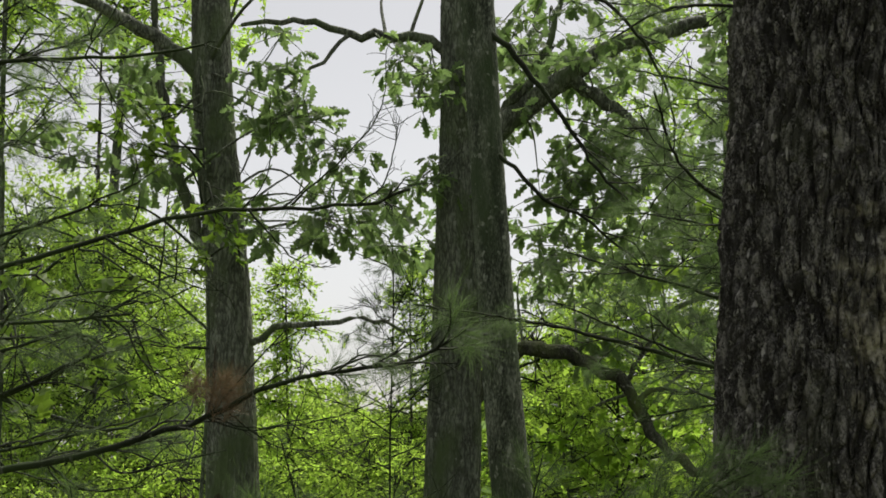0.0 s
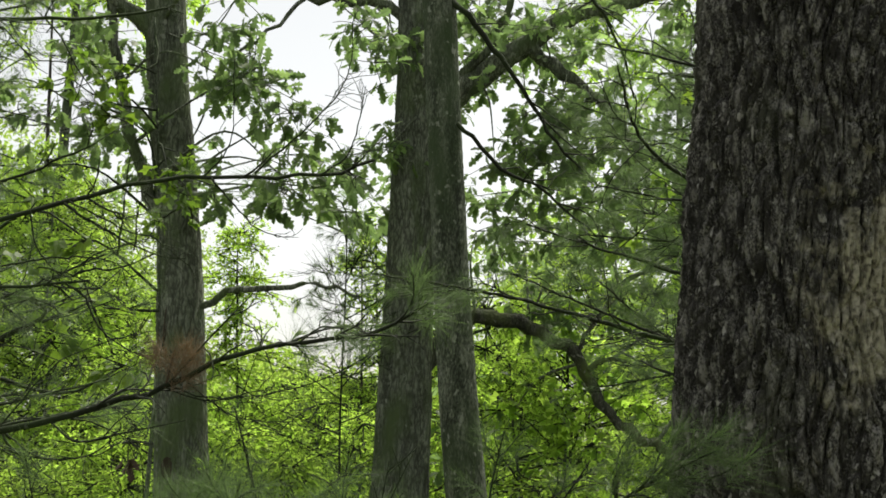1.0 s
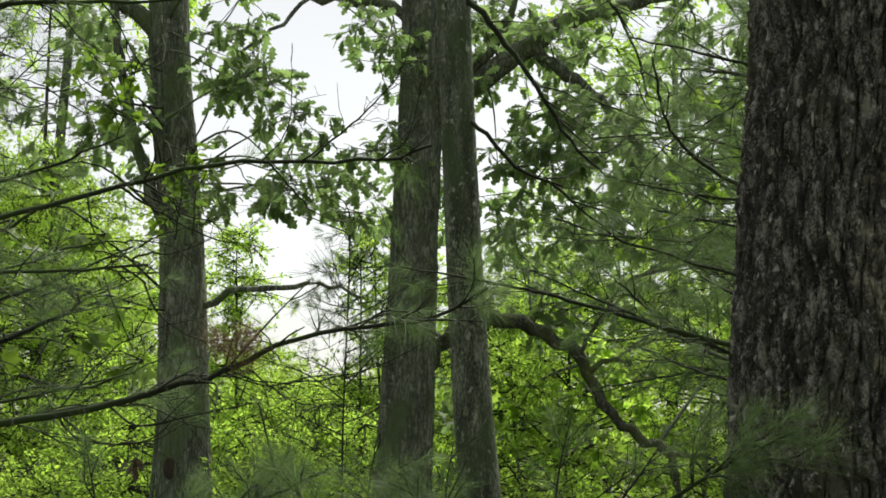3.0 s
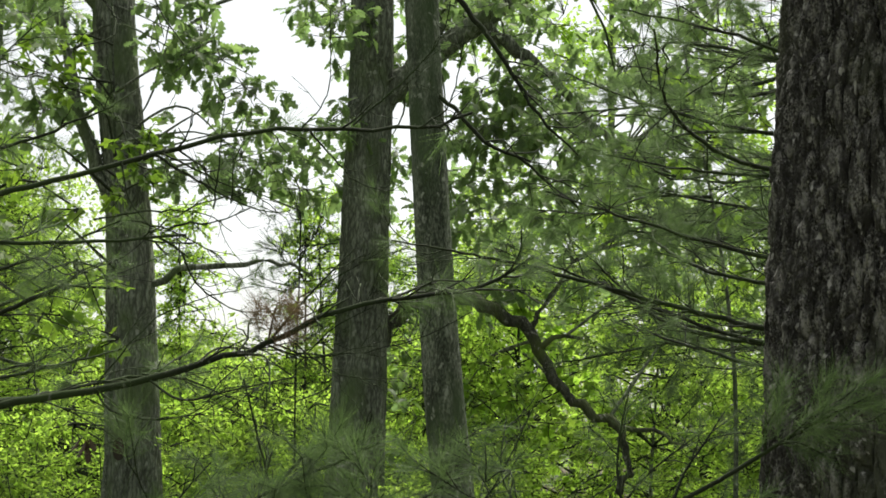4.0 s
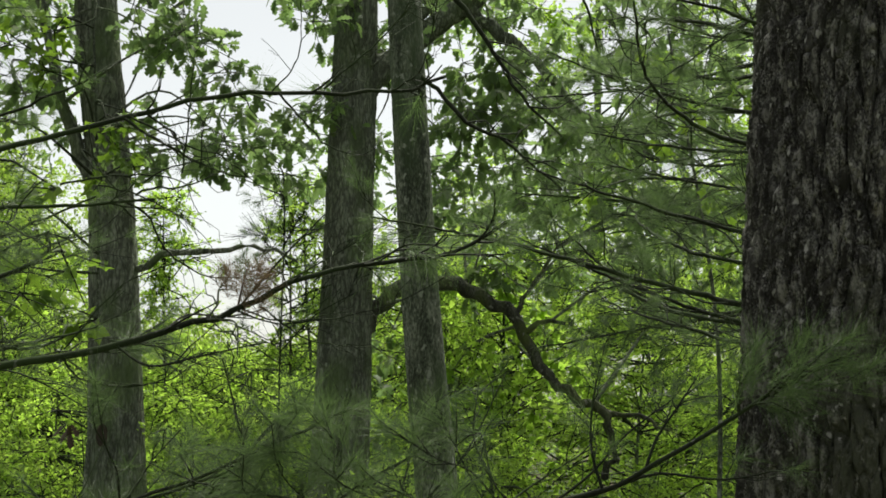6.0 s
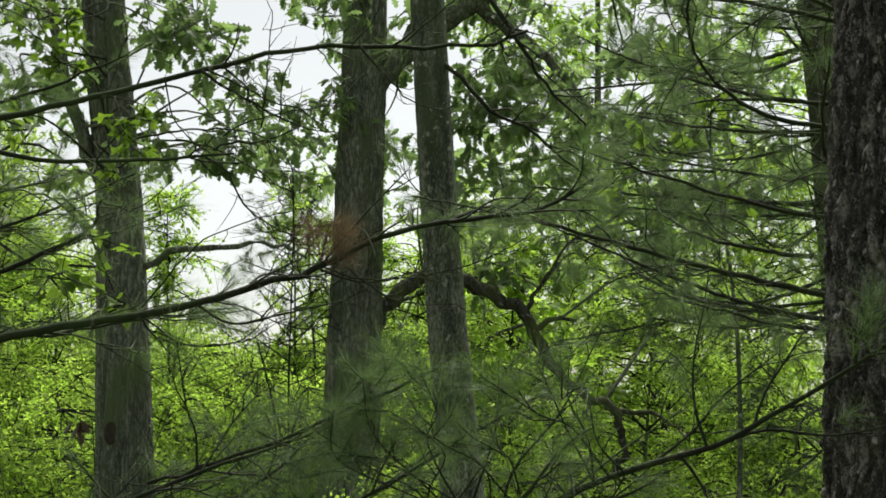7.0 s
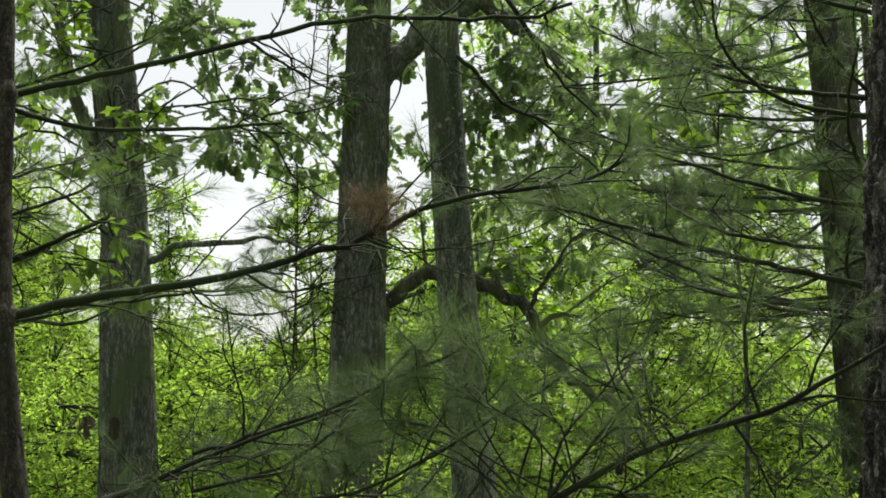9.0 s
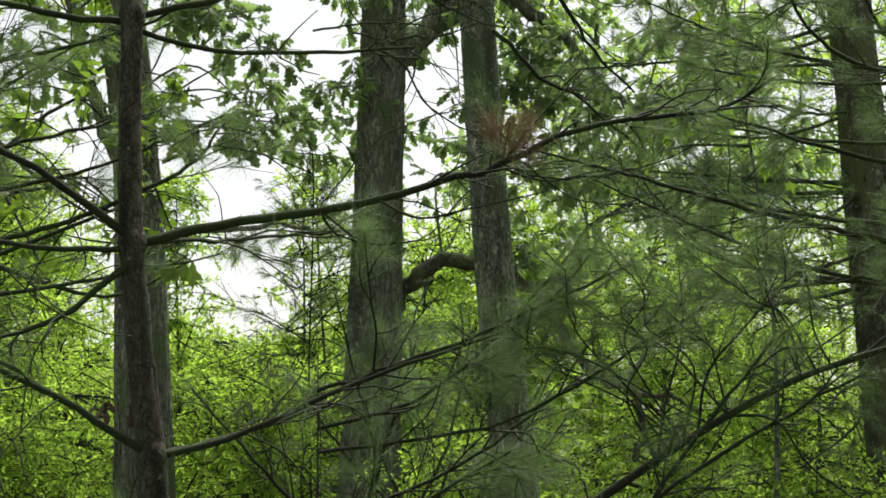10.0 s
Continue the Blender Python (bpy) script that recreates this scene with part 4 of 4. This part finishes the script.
        line = smooth_line([main[n], main[n] * 0.65 + e * 0.35 + rng.normal(size=3) * 0.09 * gap + np.array([0, 0, 0.1 * gap]), main[n] * 0.3 + e * 0.7 + rng.normal(size=3) * 0.09 * gap, e], 0.025)
        tube(wood, line, [0.0026, 0.0012], 5)
        for u in (1.0, 0.9, 0.78, 0.64):
            q = line[int(u * (len(line) - 1))]
            d = unit(unit(line[-1] - line[-3]) + rng.normal(size=3) * 0.55)
            tip = q + d * rng.uniform(0.03, 0.08)
            tube(wood, np.array([q, (q + tip) / 2 + rng.normal(size=3) * 0.004, tip]), [0.0015, 0.001], 4)
            tufts.append((tip, d, 0.095 * rng.uniform(0.85, 1.15)))
    pine_needles(part("branch", wood, TWIG_BARK, tree, "long dark forked bough", True), rng, tufts)
    # lower boughs with softer tufts
    for pts in ([(-0.44, 2.9, 0.9), (-0.28, 2.75, 1.2), (-0.1, 2.65, 1.46)], [(-0.43, 2.9, 1.05), (-0.15, 2.8, 1.25), (0.1, 2.7, 1.4)]):
        low, soft = Buffer(), []
        bough(low, soft, rng, np.array(pts) - base, 0.006, 0.003, 0.3, 0.11, 0.3, 0.1, 0.5)
        pine_needles(part("branch", low, TWIG_BARK, tree, "", True), rng, soft)


make_near_pine()
make_low_pine("slim young white pine with full needle tufts", (-0.9, 3.15, 0), [
    (1.38, (-0.3, 2.85, 1.62)), (1.3, (-0.45, 2.9, 1.6)), (1.25, (-0.14, 2.9, 1.54)), (1.1, (-0.28, 3.1, 1.45)),
], 57, 1.45, bare=0.1, r=0.008, reach=0.26, step=0.13)
make_low_pine("small white pine among the undergrowth", (-0.4, 5.6, 0), [
    (0.7, (0.2, 5.4, 1.3)), (0.9, (-0.9, 5.5, 1.5)), (0.5, (-0.6, 5.2, 1.1)), (0.6, (0.4, 5.6, 1.0)), (0.9, (-0.2, 5.3, 1.6)), (0.9, (-0.7, 5.6, 1.8)),
], 55, 1.0, r=0.02, bare=0.55)
make_low_pine("small white pine among the undergrowth", (-0.75, 4.2, 0), [
    (0.7, (-0.2, 4.1, 1.35)), (0.9, (-1.2, 4.1, 1.4)), (0.6, (-0.5, 3.9, 1.2)), (0.6, (-1.4, 4.2, 1.1)), (0.85, (-0.55, 4.2, 1.55)),
], 56, 0.95, r=0.02, bare=0.92)


def make_pole_pine(label, base, height, first, gap, length, seed, girth=0.06, per=6, turn=(0, 360), bare=0.25, tuft=0.11, rise=0.22):
    """A pole-sized pine: whorls of long, nearly level boughs, shorter towards the top."""
    rng = np.random.default_rng(seed)
    tree = thing("white_pine", base, label, "tree", "pole pines")
    buf = Buffer()
    tube(buf, smooth_line([(0, 0, -0.1), (0.03, 0, height * 0.5), (0, 0.02, height)], 0.1), [girth, girth * 0.2], 12, 0.03, rng)
    part("trunk", buf, PINE_BARK, tree, "", True)
    z = first
    while z < height - 0.2:
        off = rng.uniform(0, 360)
        for k in range(per):
            a = radians(turn[0] + ((off + k * 360 / per) % 360) / 360 * (turn[1] - turn[0]) + rng.uniform(-12, 12))
            far = length * (1.1 - 0.8 * z / height) * rng.uniform(0.75, 1.15)
            d = np.array([math.cos(a), math.sin(a), 0.0])
            lift = rng.normal(rise, 0.08)
            p = np.array([0, 0, z + rng.uniform(-0.05, 0.05)])
            bend = np.array([-d[1], d[0], 0.4 * rng.normal()]) * rng.normal() * 0.2 * far
            pts = [p, p + d * far * 0.35 + np.array([0, 0, 0.2 * lift * far]) + bend, p + d * far * 0.7 + np.array([0, 0, 0.6 * lift * far]) + bend, p + d * far + np.array([0, 0, lift * far])]
            wood = Buffer()
            tufts = []
            bough(wood, tufts, rng, pts, 0.005 + 0.006 * far, 0.0035, 0.22, 0.15, 0.5, tuft, bare, green_from=0.3)
            pine_needles(part("branch", wood, TWIG_BARK, tree, "", True), rng, tufts, TUFTS if base[1] < 6 else FAR_TUFTS)
        z += gap * rng.uniform(0.85, 1.15)


make_pole_pine("pole-sized white pine with level needle boughs", (1.75, 5.0, 0), 4.2, 1.85, 0.42, 2.2, 71, turn=(110, 290), per=3, bare=0.5)
make_pole_pine("pole-sized white pine with level needle boughs", (2.45, 6.7, 0), 4.4, 1.9, 0.42, 2.7, 72, turn=(110, 290), per=3, tuft=0.12, bare=0.35)
make_pole_pine("pole-sized white pine with level needle boughs", (-2.55, 4.6, 0), 4.4, 1.7, 0.36, 1.9, 73, turn=(-80, 100), per=5, bare=0.6)
make_pole_pine("thin pine with sparse grey-green boughs", (-0.42, 15.5, 0), 4.2, 1.0, 0.42, 1.3, 74, per=4, bare=0.5, tuft=0.13, girth=0.026, rise=0.35)
make_pole_pine("thin half-dead pine with bare grey twigs", (-4.4, 16.0, 0), 7.0, 2.2, 0.45, 1.9, 75, per=5, bare=0.8, tuft=0.12, girth=0.06)


def make_mossy_pine():
    rng = np.random.default_rng(61)
    base = np.array([4.02, 10.0, 0.0])
    tree = thing("pine_tree", base, "dark mossy pine with sweeping needle boughs", "tree")
    trunk = [(4.03, 10, -0.1), (3.95, 10, 1.47), (3.87, 10, 2.82), (3.84, 10, 3.75), (3.78, 10, 4.69), (3.7, 10, 6.5), (3.7, 10, 9.5)]
    buf = Buffer()
    ridged_trunk(buf, np.array(trunk) - base, [0.21, 0.19, 0.178, 0.172, 0.16, 0.12, 0.03], 90, 0.05, 0.014, 62, (0.04, 0.16))
    part("trunk", buf, MOSSY_BARK, tree, "", True)
    spec = [
        (3.05, (2.0, 9.6, 3.0), 0.022), (3.1, (1.3, 9.9, 3.2), 0.022), (3.08, (2.8, 9.0, 2.7), 0.018), (3.12, (2.5, 10.9, 3.3), 0.02),
        (3.1, (4.6, 9.0, 3.3), 0.02), (3.1, (5.4, 10.4, 3.4), 0.02), (4.4, (2.2, 9.7, 4.2), 0.022), (4.45, (1.5, 10.1, 4.0), 0.022),
        (4.4, (3.0, 9.0, 4.3), 0.02), (4.4, (4.9, 9.6, 4.6), 0.02), (5.4, (2.4, 9.8, 5.3), 0.02), (5.4, (1.8, 10.3, 5.6), 0.02),
        (5.4, (3.2, 8.9, 5.5), 0.02), (5.4, (5.0, 9.7, 5.6), 0.02), (2.3, (2.1, 9.4, 2.15), 0.02), (2.35, (1.5, 9.8, 2.0), 0.02),
        (2.3, (2.9, 8.8, 2.0), 0.02), (2.3, (5.0, 9.4, 2.3), 0.018), (1.6, (2.9, 9.3, 0.9), 0.018), (1.6, (3.0, 9.0, 1.3), 0.018),
        (6.4, (2.6, 9.8, 6.6), 0.02), (6.4, (4.6, 9.4, 6.7), 0.02), (6.5, (3.6, 11.2, 6.7), 0.02), (7.4, (2.8, 9.9, 7.7), 0.015), (7.4, (4.6, 10.2, 7.7), 0.015),
        (3.7, (2.6, 9.5, 3.7), 0.016), (3.7, (1.9, 9.9, 3.6), 0.016),
    ]
    for z, far, r in spec:
        p = np.array([np.interp(z, [q[2] for q in trunk], [q[0] for q in trunk]), 10.0, z]) - base
        e = np.array(far) - base
        m = (p + e) / 2 + np.array([0, 0, -0.12]) + rng.normal(size=3) * 0.06
        wood = Buffer()
        tufts = []
        bough(wood, tufts, rng, [p, m, e], r, 0.006, 0.25, 0.14, 0.85, 0.13, 0.1)
        pine_needles(part("branch", wood, TWIG_BARK, tree, "", True), rng, tufts, FAR_TUFTS)
    # short dead stubs round a whorl
    for k in range(9):
        a = 2.2 + k * 0.35
        z = 3.05 + 0.1 * math.sin(k * 3.3)
        p = np.array([3.86, 10.0, z]) - base
        d = np.array([math.cos(a), math.sin(a) * 0.8, 0.25 * math.sin(k * 2.0)]) * (0.45 + 0.2 * math.sin(k))
        wood = Buffer()
        tube(wood, smooth_line([p, p + d * 0.6, p + d + (0, 0, 0.04)], 0.08), [0.012, 0.004], 5)
        part("dead_branch", wood, TWIG_BARK, tree)


make_mossy_pine()


# ---- undergrowth and the woods behind ----
def make_young_tree(label, base, height, lean, spread, low, count, seed, shape=SMALL, mat=BRIGHT_LEAF, size=0.05, radius=0.34, girth=0.025, twigs=7, leaves=18, category="tree", name="beech_sapling"):
    rng = np.random.default_rng(seed)
    base = np.array(base, float)
    tree = thing(name, base, label, category, "saplings")
    stem = smooth_line([(0, 0, -0.08), (lean * 0.3, 0, height * 0.35), (lean * 0.8, 0.05, height * 0.7), (lean, 0, height)], 0.25)
    buf = Buffer()
    tube(buf, stem, [girth, girth * 0.3], 7, 0.03, rng)
    part("trunk", buf, SMOOTH_BARK, tree, "", True)
    h = rng.uniform(low, height * 1.04, count)
    a = rng.uniform(0, 2 * np.pi, count)
    r = spread * np.sqrt(rng.uniform(0.03, 1, count)) * (1.1 - 0.6 * np.clip((h - low) / max(height - low, 0.1), 0, 1))
    sx = np.interp(h, stem[:, 2], stem[:, 0])
    centres = np.stack([sx + r * np.cos(a), r * np.sin(a), h], -1)
    crown(tree, rng, centres, radius, twigs, leaves, shape, mat, size, stem[2:], "bright green oval leaves" if shape is SMALL else "green lobed leaves", 0.25, 0.6, TWIG_BARK, False)


YOUNG = [
    # x, y, height, lean, spread, low, clumps
    (-4.6, 16.2, 4.4, 0.3, 1.7, 0.8, 210), (-3.3, 17.5, 3.3, -0.2, 1.5, 0.3, 180), (-1.6, 16.0, 2.15, 0.2, 1.5, 0.2, 150),
    (-0.4, 18.5, 2.3, -0.1, 1.7, 0.2, 150), (1.0, 16.5, 3.4, 0.2, 1.6, 0.2, 190), (2.6, 17.5, 4.0, 0.1, 1.8, 0.2, 240),
    (4.4, 16.5, 4.3, -0.3, 1.9, 0.2, 260), (6.2, 18.0, 4.9, 0.2, 2.0, 0.3, 260), (-6.3, 18.5, 5.2, 0.2, 2.0, 0.3, 290),
    (-3.6, 14.6, 1.9, 0.2, 1.3, 0.2, 90), (1.4, 13.4, 2.3, -0.2, 1.1, 0.2, 90), (3.2, 13.6, 2.8, 0.2, 1.2, 0.2, 120), (-0.9, 14.0, 1.9, 0.1, 1.2, 0.2, 90),
    (-1.75, 15.0, 3.75, -0.1, 0.55, 1.2, 62), (-0.05, 15.6, 4.1, -0.2, 0.55, 1.2, 62), (-4.0, 14.6, 4.6, 0.1, 1.0, 1.5, 90),
]
for k, (x, y, h, lean, spread, low, count) in enumerate(YOUNG):
    make_young_tree("slender sapling with bright yellow-green leaves", (x, y, 0), h, lean, spread, low, count, 100 + k, mat=BRIGHT_LEAF)



def make_maple(label, base, top, spots, seed, size=0.13):
    """A thin understory maple with few sprays of broad leaves."""
    rng = np.random.default_rng(seed)
    base = np.array(base, float)
    tree = thing("maple_sapling", base, label, "tree", "saplings")
    stem = smooth_line([(0, 0, -0.05), (0.1, 0.1, top[2] * 0.5), np.array(top) - base], 0.15)
    buf = Buffer()
    tube(buf, stem, [0.022, 0.008], 7, 0.03, rng)
    part("trunk", buf, SMOOTH_BARK, tree, "", True)
    crown(tree, rng, np.array(spots) - base, 0.22, 4, 4, MAPLE, MAPLE_LEAF, size * 0.85, stem[4:], "broad lobed yellow-green leaves", 0.5, 1.0, TWIG_BARK, singles=MAPLE_ONE)


make_maple("young maple with broad lobed leaves beside the oak", (-2.0, 10.3, 0), (-1.95, 10.0, 4.9), [
    (-1.66, 9.6, 3.6), (-1.58, 9.6, 3.7), (-1.78, 9.6, 3.2), (-1.7, 9.6, 3.45), (-1.55, 9.6, 3.3), (-2.24, 9.6, 4.1), (-2.15, 9.6, 4.3), (-2.36, 9.6, 4.4),
    (-2.5, 9.6, 4.3), (-2.18, 9.6, 4.0), (-2.7, 9.6, 3.6), (-2.6, 9.7, 2.9), (-2.4, 9.7, 2.6),
], 140)
make_maple("young maple with broad shaded leaves among pine boughs", (-2.4, 6.6, 0), (-2.2, 6.3, 3.2), [
    (-1.75, 6.0, 2.3), (-1.6, 6.0, 2.1), (-1.45, 6.1, 2.3), (-1.95, 6.1, 2.6), (-1.7, 6.0, 2.75), (-1.5, 6.2, 2.6), (-2.05, 6.2, 2.25), (-1.3, 6.2, 2.0), (-1.9, 6.2, 1.9),
], 142, 0.11)
make_maple("young maple with broad lobed leaves", (2.5, 8.9, 0), (2.2, 8.7, 4.2), [
    (1.8, 8.5, 3.35), (2.05, 8.5, 3.4), (2.3, 8.5, 3.5), (2.6, 8.5, 2.6), (2.4, 8.5, 3.0), (1.6, 8.5, 3.0), (2.1, 8.5, 3.9), (2.7, 8.6, 3.7),
], 141, 0.12)
for k, (x, y, h, spread, count) in enumerate([(0.3, 8.8, 1.05, 0.8, 40), (2.9, 9.2, 0.95, 0.9, 40), (-3.1, 11.0, 1.15, 1.2, 80), (-0.95, 10.2, 1.35, 0.7, 46), (0.9, 10.4, 1.2, 0.9, 46), (3.9, 11.3, 1.5, 1.0, 60), (-0.4, 12.9, 1.7, 1.0, 60), (-2.8, 13.4, 1.5, 1.4, 100), (4.0, 12.2, 2.0, 1.2, 76), (-1.5, 12.6, 1.6, 0.9, 54), (-3.9, 12.6, 1.3, 1.3, 80)]):
    make_young_tree("low leafy shrub on the forest floor", (x, y, 0), h, 0.1, spread, 0.1, count, 160 + k, category="shrub", name="shrub")
make_young_tree("slender maple sapling with broad green leaves", (1.7, 13.2, 0), 3.0, 0.1, 1.1, 0.9, 40, 181, shape=MAPLE, mat=BRIGHT_LEAF, size=0.11, twigs=5, leaves=6, name="maple_sapling")
# this beech is added, crown above the view, to shade the left saplings
make_young_tree("tall beech with a high leafy crown", (-5.0, 18.5, 0), 10.5, 0.3, 2.6, 7.3, 80, 182, size=0.11, radius=0.65, girth=0.12, name="beech_tree")
make_young_tree("tall beech with a high leafy crown", (4.6, 21.0, 0), 10.0, 0.2, 3.2, 4.6, 84, 183, size=0.11, radius=0.65, girth=0.11, name="beech_tree")
make_young_tree("tall beech with a high leafy crown", (9.0, 20.5, 0), 10.0, 0.2, 3.0, 4.6, 90, 184, size=0.11, radius=0.65, girth=0.11, name="beech_tree")
make_young_tree("thin trunk with a small leafy crown", (-4.2, 12.1, 0), 7.0, -0.1, 0.9, 4.8, 40, 180, girth=0.06, name="beech_sapling")


def make_far_woods():
    rng = np.random.default_rng(200)
    leaf, wood = Buffer(), Buffer()
    # x range, y range, height of the tree line at each end, clumps
    # last three bands: unseen leaf walls behind and beside, added to block frontal skylight
    bands = [(-16, -4.4, 22, 34, 8.2, 7.2, 1300), (-5, -0.5, 21, 32, 2.9, 2.1, 700), (-0.5, 3, 21, 32, 2.3, 5.0, 760), (3, 18, 22, 34, 5.4, 6.0, 1000), (-1.0, 1.5, 19, 24, 5.4, 5.4, 26), (-16, 16, -13, -7, 7.0, 7.0, 260), (-16, -9, -7, 22, 7.0, 7.0, 160), (10, 17, -7, 22, 7.0, 7.0, 160)]
    cs = []
    for x0, x1, y0, y1, h0, h1, count in bands:
        x, y = rng.uniform(x0, x1, count), rng.uniform(y0, y1, count)
        top = np.interp(x, [x0, x1], [h0, h1]) * (0.85 + 0.25 * np.sin(x * 1.7 + 2) * np.sin(x * 0.6))
        cs.append(np.stack([x, y, 0.3 + top * rng.uniform(0, 1, count) ** 0.8], -1))
    c = np.concatenate(cs)
    at, way, up, a, b = sprays(rng, c, 0.75, 7, 8, 0.2)
    scatter(leaf, SMALL, at, way, up, 0.115 * rng.uniform(0.6, 1.3, len(at)))
    woods = thing("far_woods", (0, 28, 0), "bright green woods beyond the clearing, and added unseen leaf walls around it", "trees", kind="stuff")
    for k in range(40):
        x, y = rng.uniform(-15, 17), rng.uniform(20, 33)
        h = np.interp(x, [-15, -5, -3, 1, 4, 17], [6, 4, 1.6, 1.6, 4.5, 6])
        tube(wood, smooth_line([(x, y, -0.1), (x + rng.normal() * 0.2, y, h * 0.5), (x + rng.normal() * 0.4, y, h)], 0.6), [rng.uniform(0.05, 0.13), 0.03], 7)
    leaf.v = [v - np.array([0, 28, 0]) for v in leaf.v]
    wood.v = [v - np.array([0, 28, 0]) for v in wood.v]
    part("leaves", leaf, FAR_LEAF, woods, "", kind="stuff")
    part("stems", wood, OAK_BARK, woods, "", kind="stuff")


make_far_woods()


# ---- a dead sapling in the gap of sky ----
def make_dead_sapling():
    rng = np.random.default_rng(300)
    base = np.array([-0.47, 12.0, 0.0])
    tree = thing("dead_sapling", base, "thin dead sapling with bare grey twigs", "tree")
    stem = smooth_line(np.array([(-0.45, 12, -0.05), (-0.5, 12, 1.5), (-0.47, 12, 3.0), (-0.48, 12, 3.68), (-0.53, 12, 3.78), (-0.6, 12, 3.82)]) - base, 0.1)
    buf = Buffer()
    tube(buf, stem, [0.017, 0.011, 0.008, 0.006], 6, 0.04, rng)
    part("trunk", buf, TWIG_BARK, tree, "", True)
    fine = Buffer()
    for z in np.linspace(1.3, 3.5, 16):
        p = stem[np.argmin(abs(stem[:, 2] - z))]
        a = rng.uniform(0, 6.28)
        d = np.array([math.cos(a), 0.6 * math.sin(a), rng.uniform(0.1, 0.7)]) * rng.uniform(0.4, 1.0)
        buf = Buffer()
        line = smooth_line([p, p + d * 0.5 + rng.normal(size=3) * 0.05, p + d], 0.1)
        tube(buf, line, [0.007, 0.003], 4)
        part("branch", buf, TWIG_BARK, tree)
        for _ in range(9):
            q = line[rng.integers(1, len(line))]
            e = q + unit(d + rng.normal(size=3) * 0.6) * rng.uniform(0.15, 0.4)
            tube(fine, smooth_line([q, (q + e) / 2 + rng.normal(size=3) * 0.03, e], 0.1), [0.004, 0.002], 3)
            for _ in range(3):
                f = e + unit(e - q + rng.normal(size=3) * 0.25) * rng.uniform(0.06, 0.18)
                tube(fine, np.array([(q + e) / 2, f]), [0.0025, 0.0015], 3)
    part("twigwork", fine, TWIG_BARK, tree, kind="stuff")


make_dead_sapling()


def make_dead_seedling():
    """A thin dead stem with a bunch of withered leaves hanging from it."""
    rng = np.random.default_rng(310)
    base = np.array([-2.02, 10.5, 0.0])
    tree = thing("dead_seedling", base, "thin dead stem with withered brown leaves", "plant")
    buf = Buffer()
    tube(buf, smooth_line([(0, 0, -0.05), (0.04, 0, 0.8), (0.0, 0, 1.45), (-0.08, 0, 1.5)], 0.1), [0.008, 0.003], 5)
    part("stem", buf, TWIG_BARK, tree)
    leaf = Buffer()
    leaf.add(*OAK)
    mesh = leaf.mesh("withered_leaf", DEAD_LEAF)
    for k in range(9):
        ob = new("withered_leaf", mesh)
        ob.parent = tree
        x = Vector((rng.normal() * 0.3, rng.normal() * 0.3, -1)).normalized()
        y = Vector((rng.normal(), rng.normal(), 0.1)).cross(x).normalized()
        ob.matrix_local = Matrix.Translation((-0.08 + rng.normal() * 0.03, rng.normal() * 0.03, 1.46 - rng.uniform(0, 0.12))) @ Matrix((x, y, x.cross(y))).transposed().to_4x4() @ Matrix.Scale(0.11, 4)


make_dead_seedling()
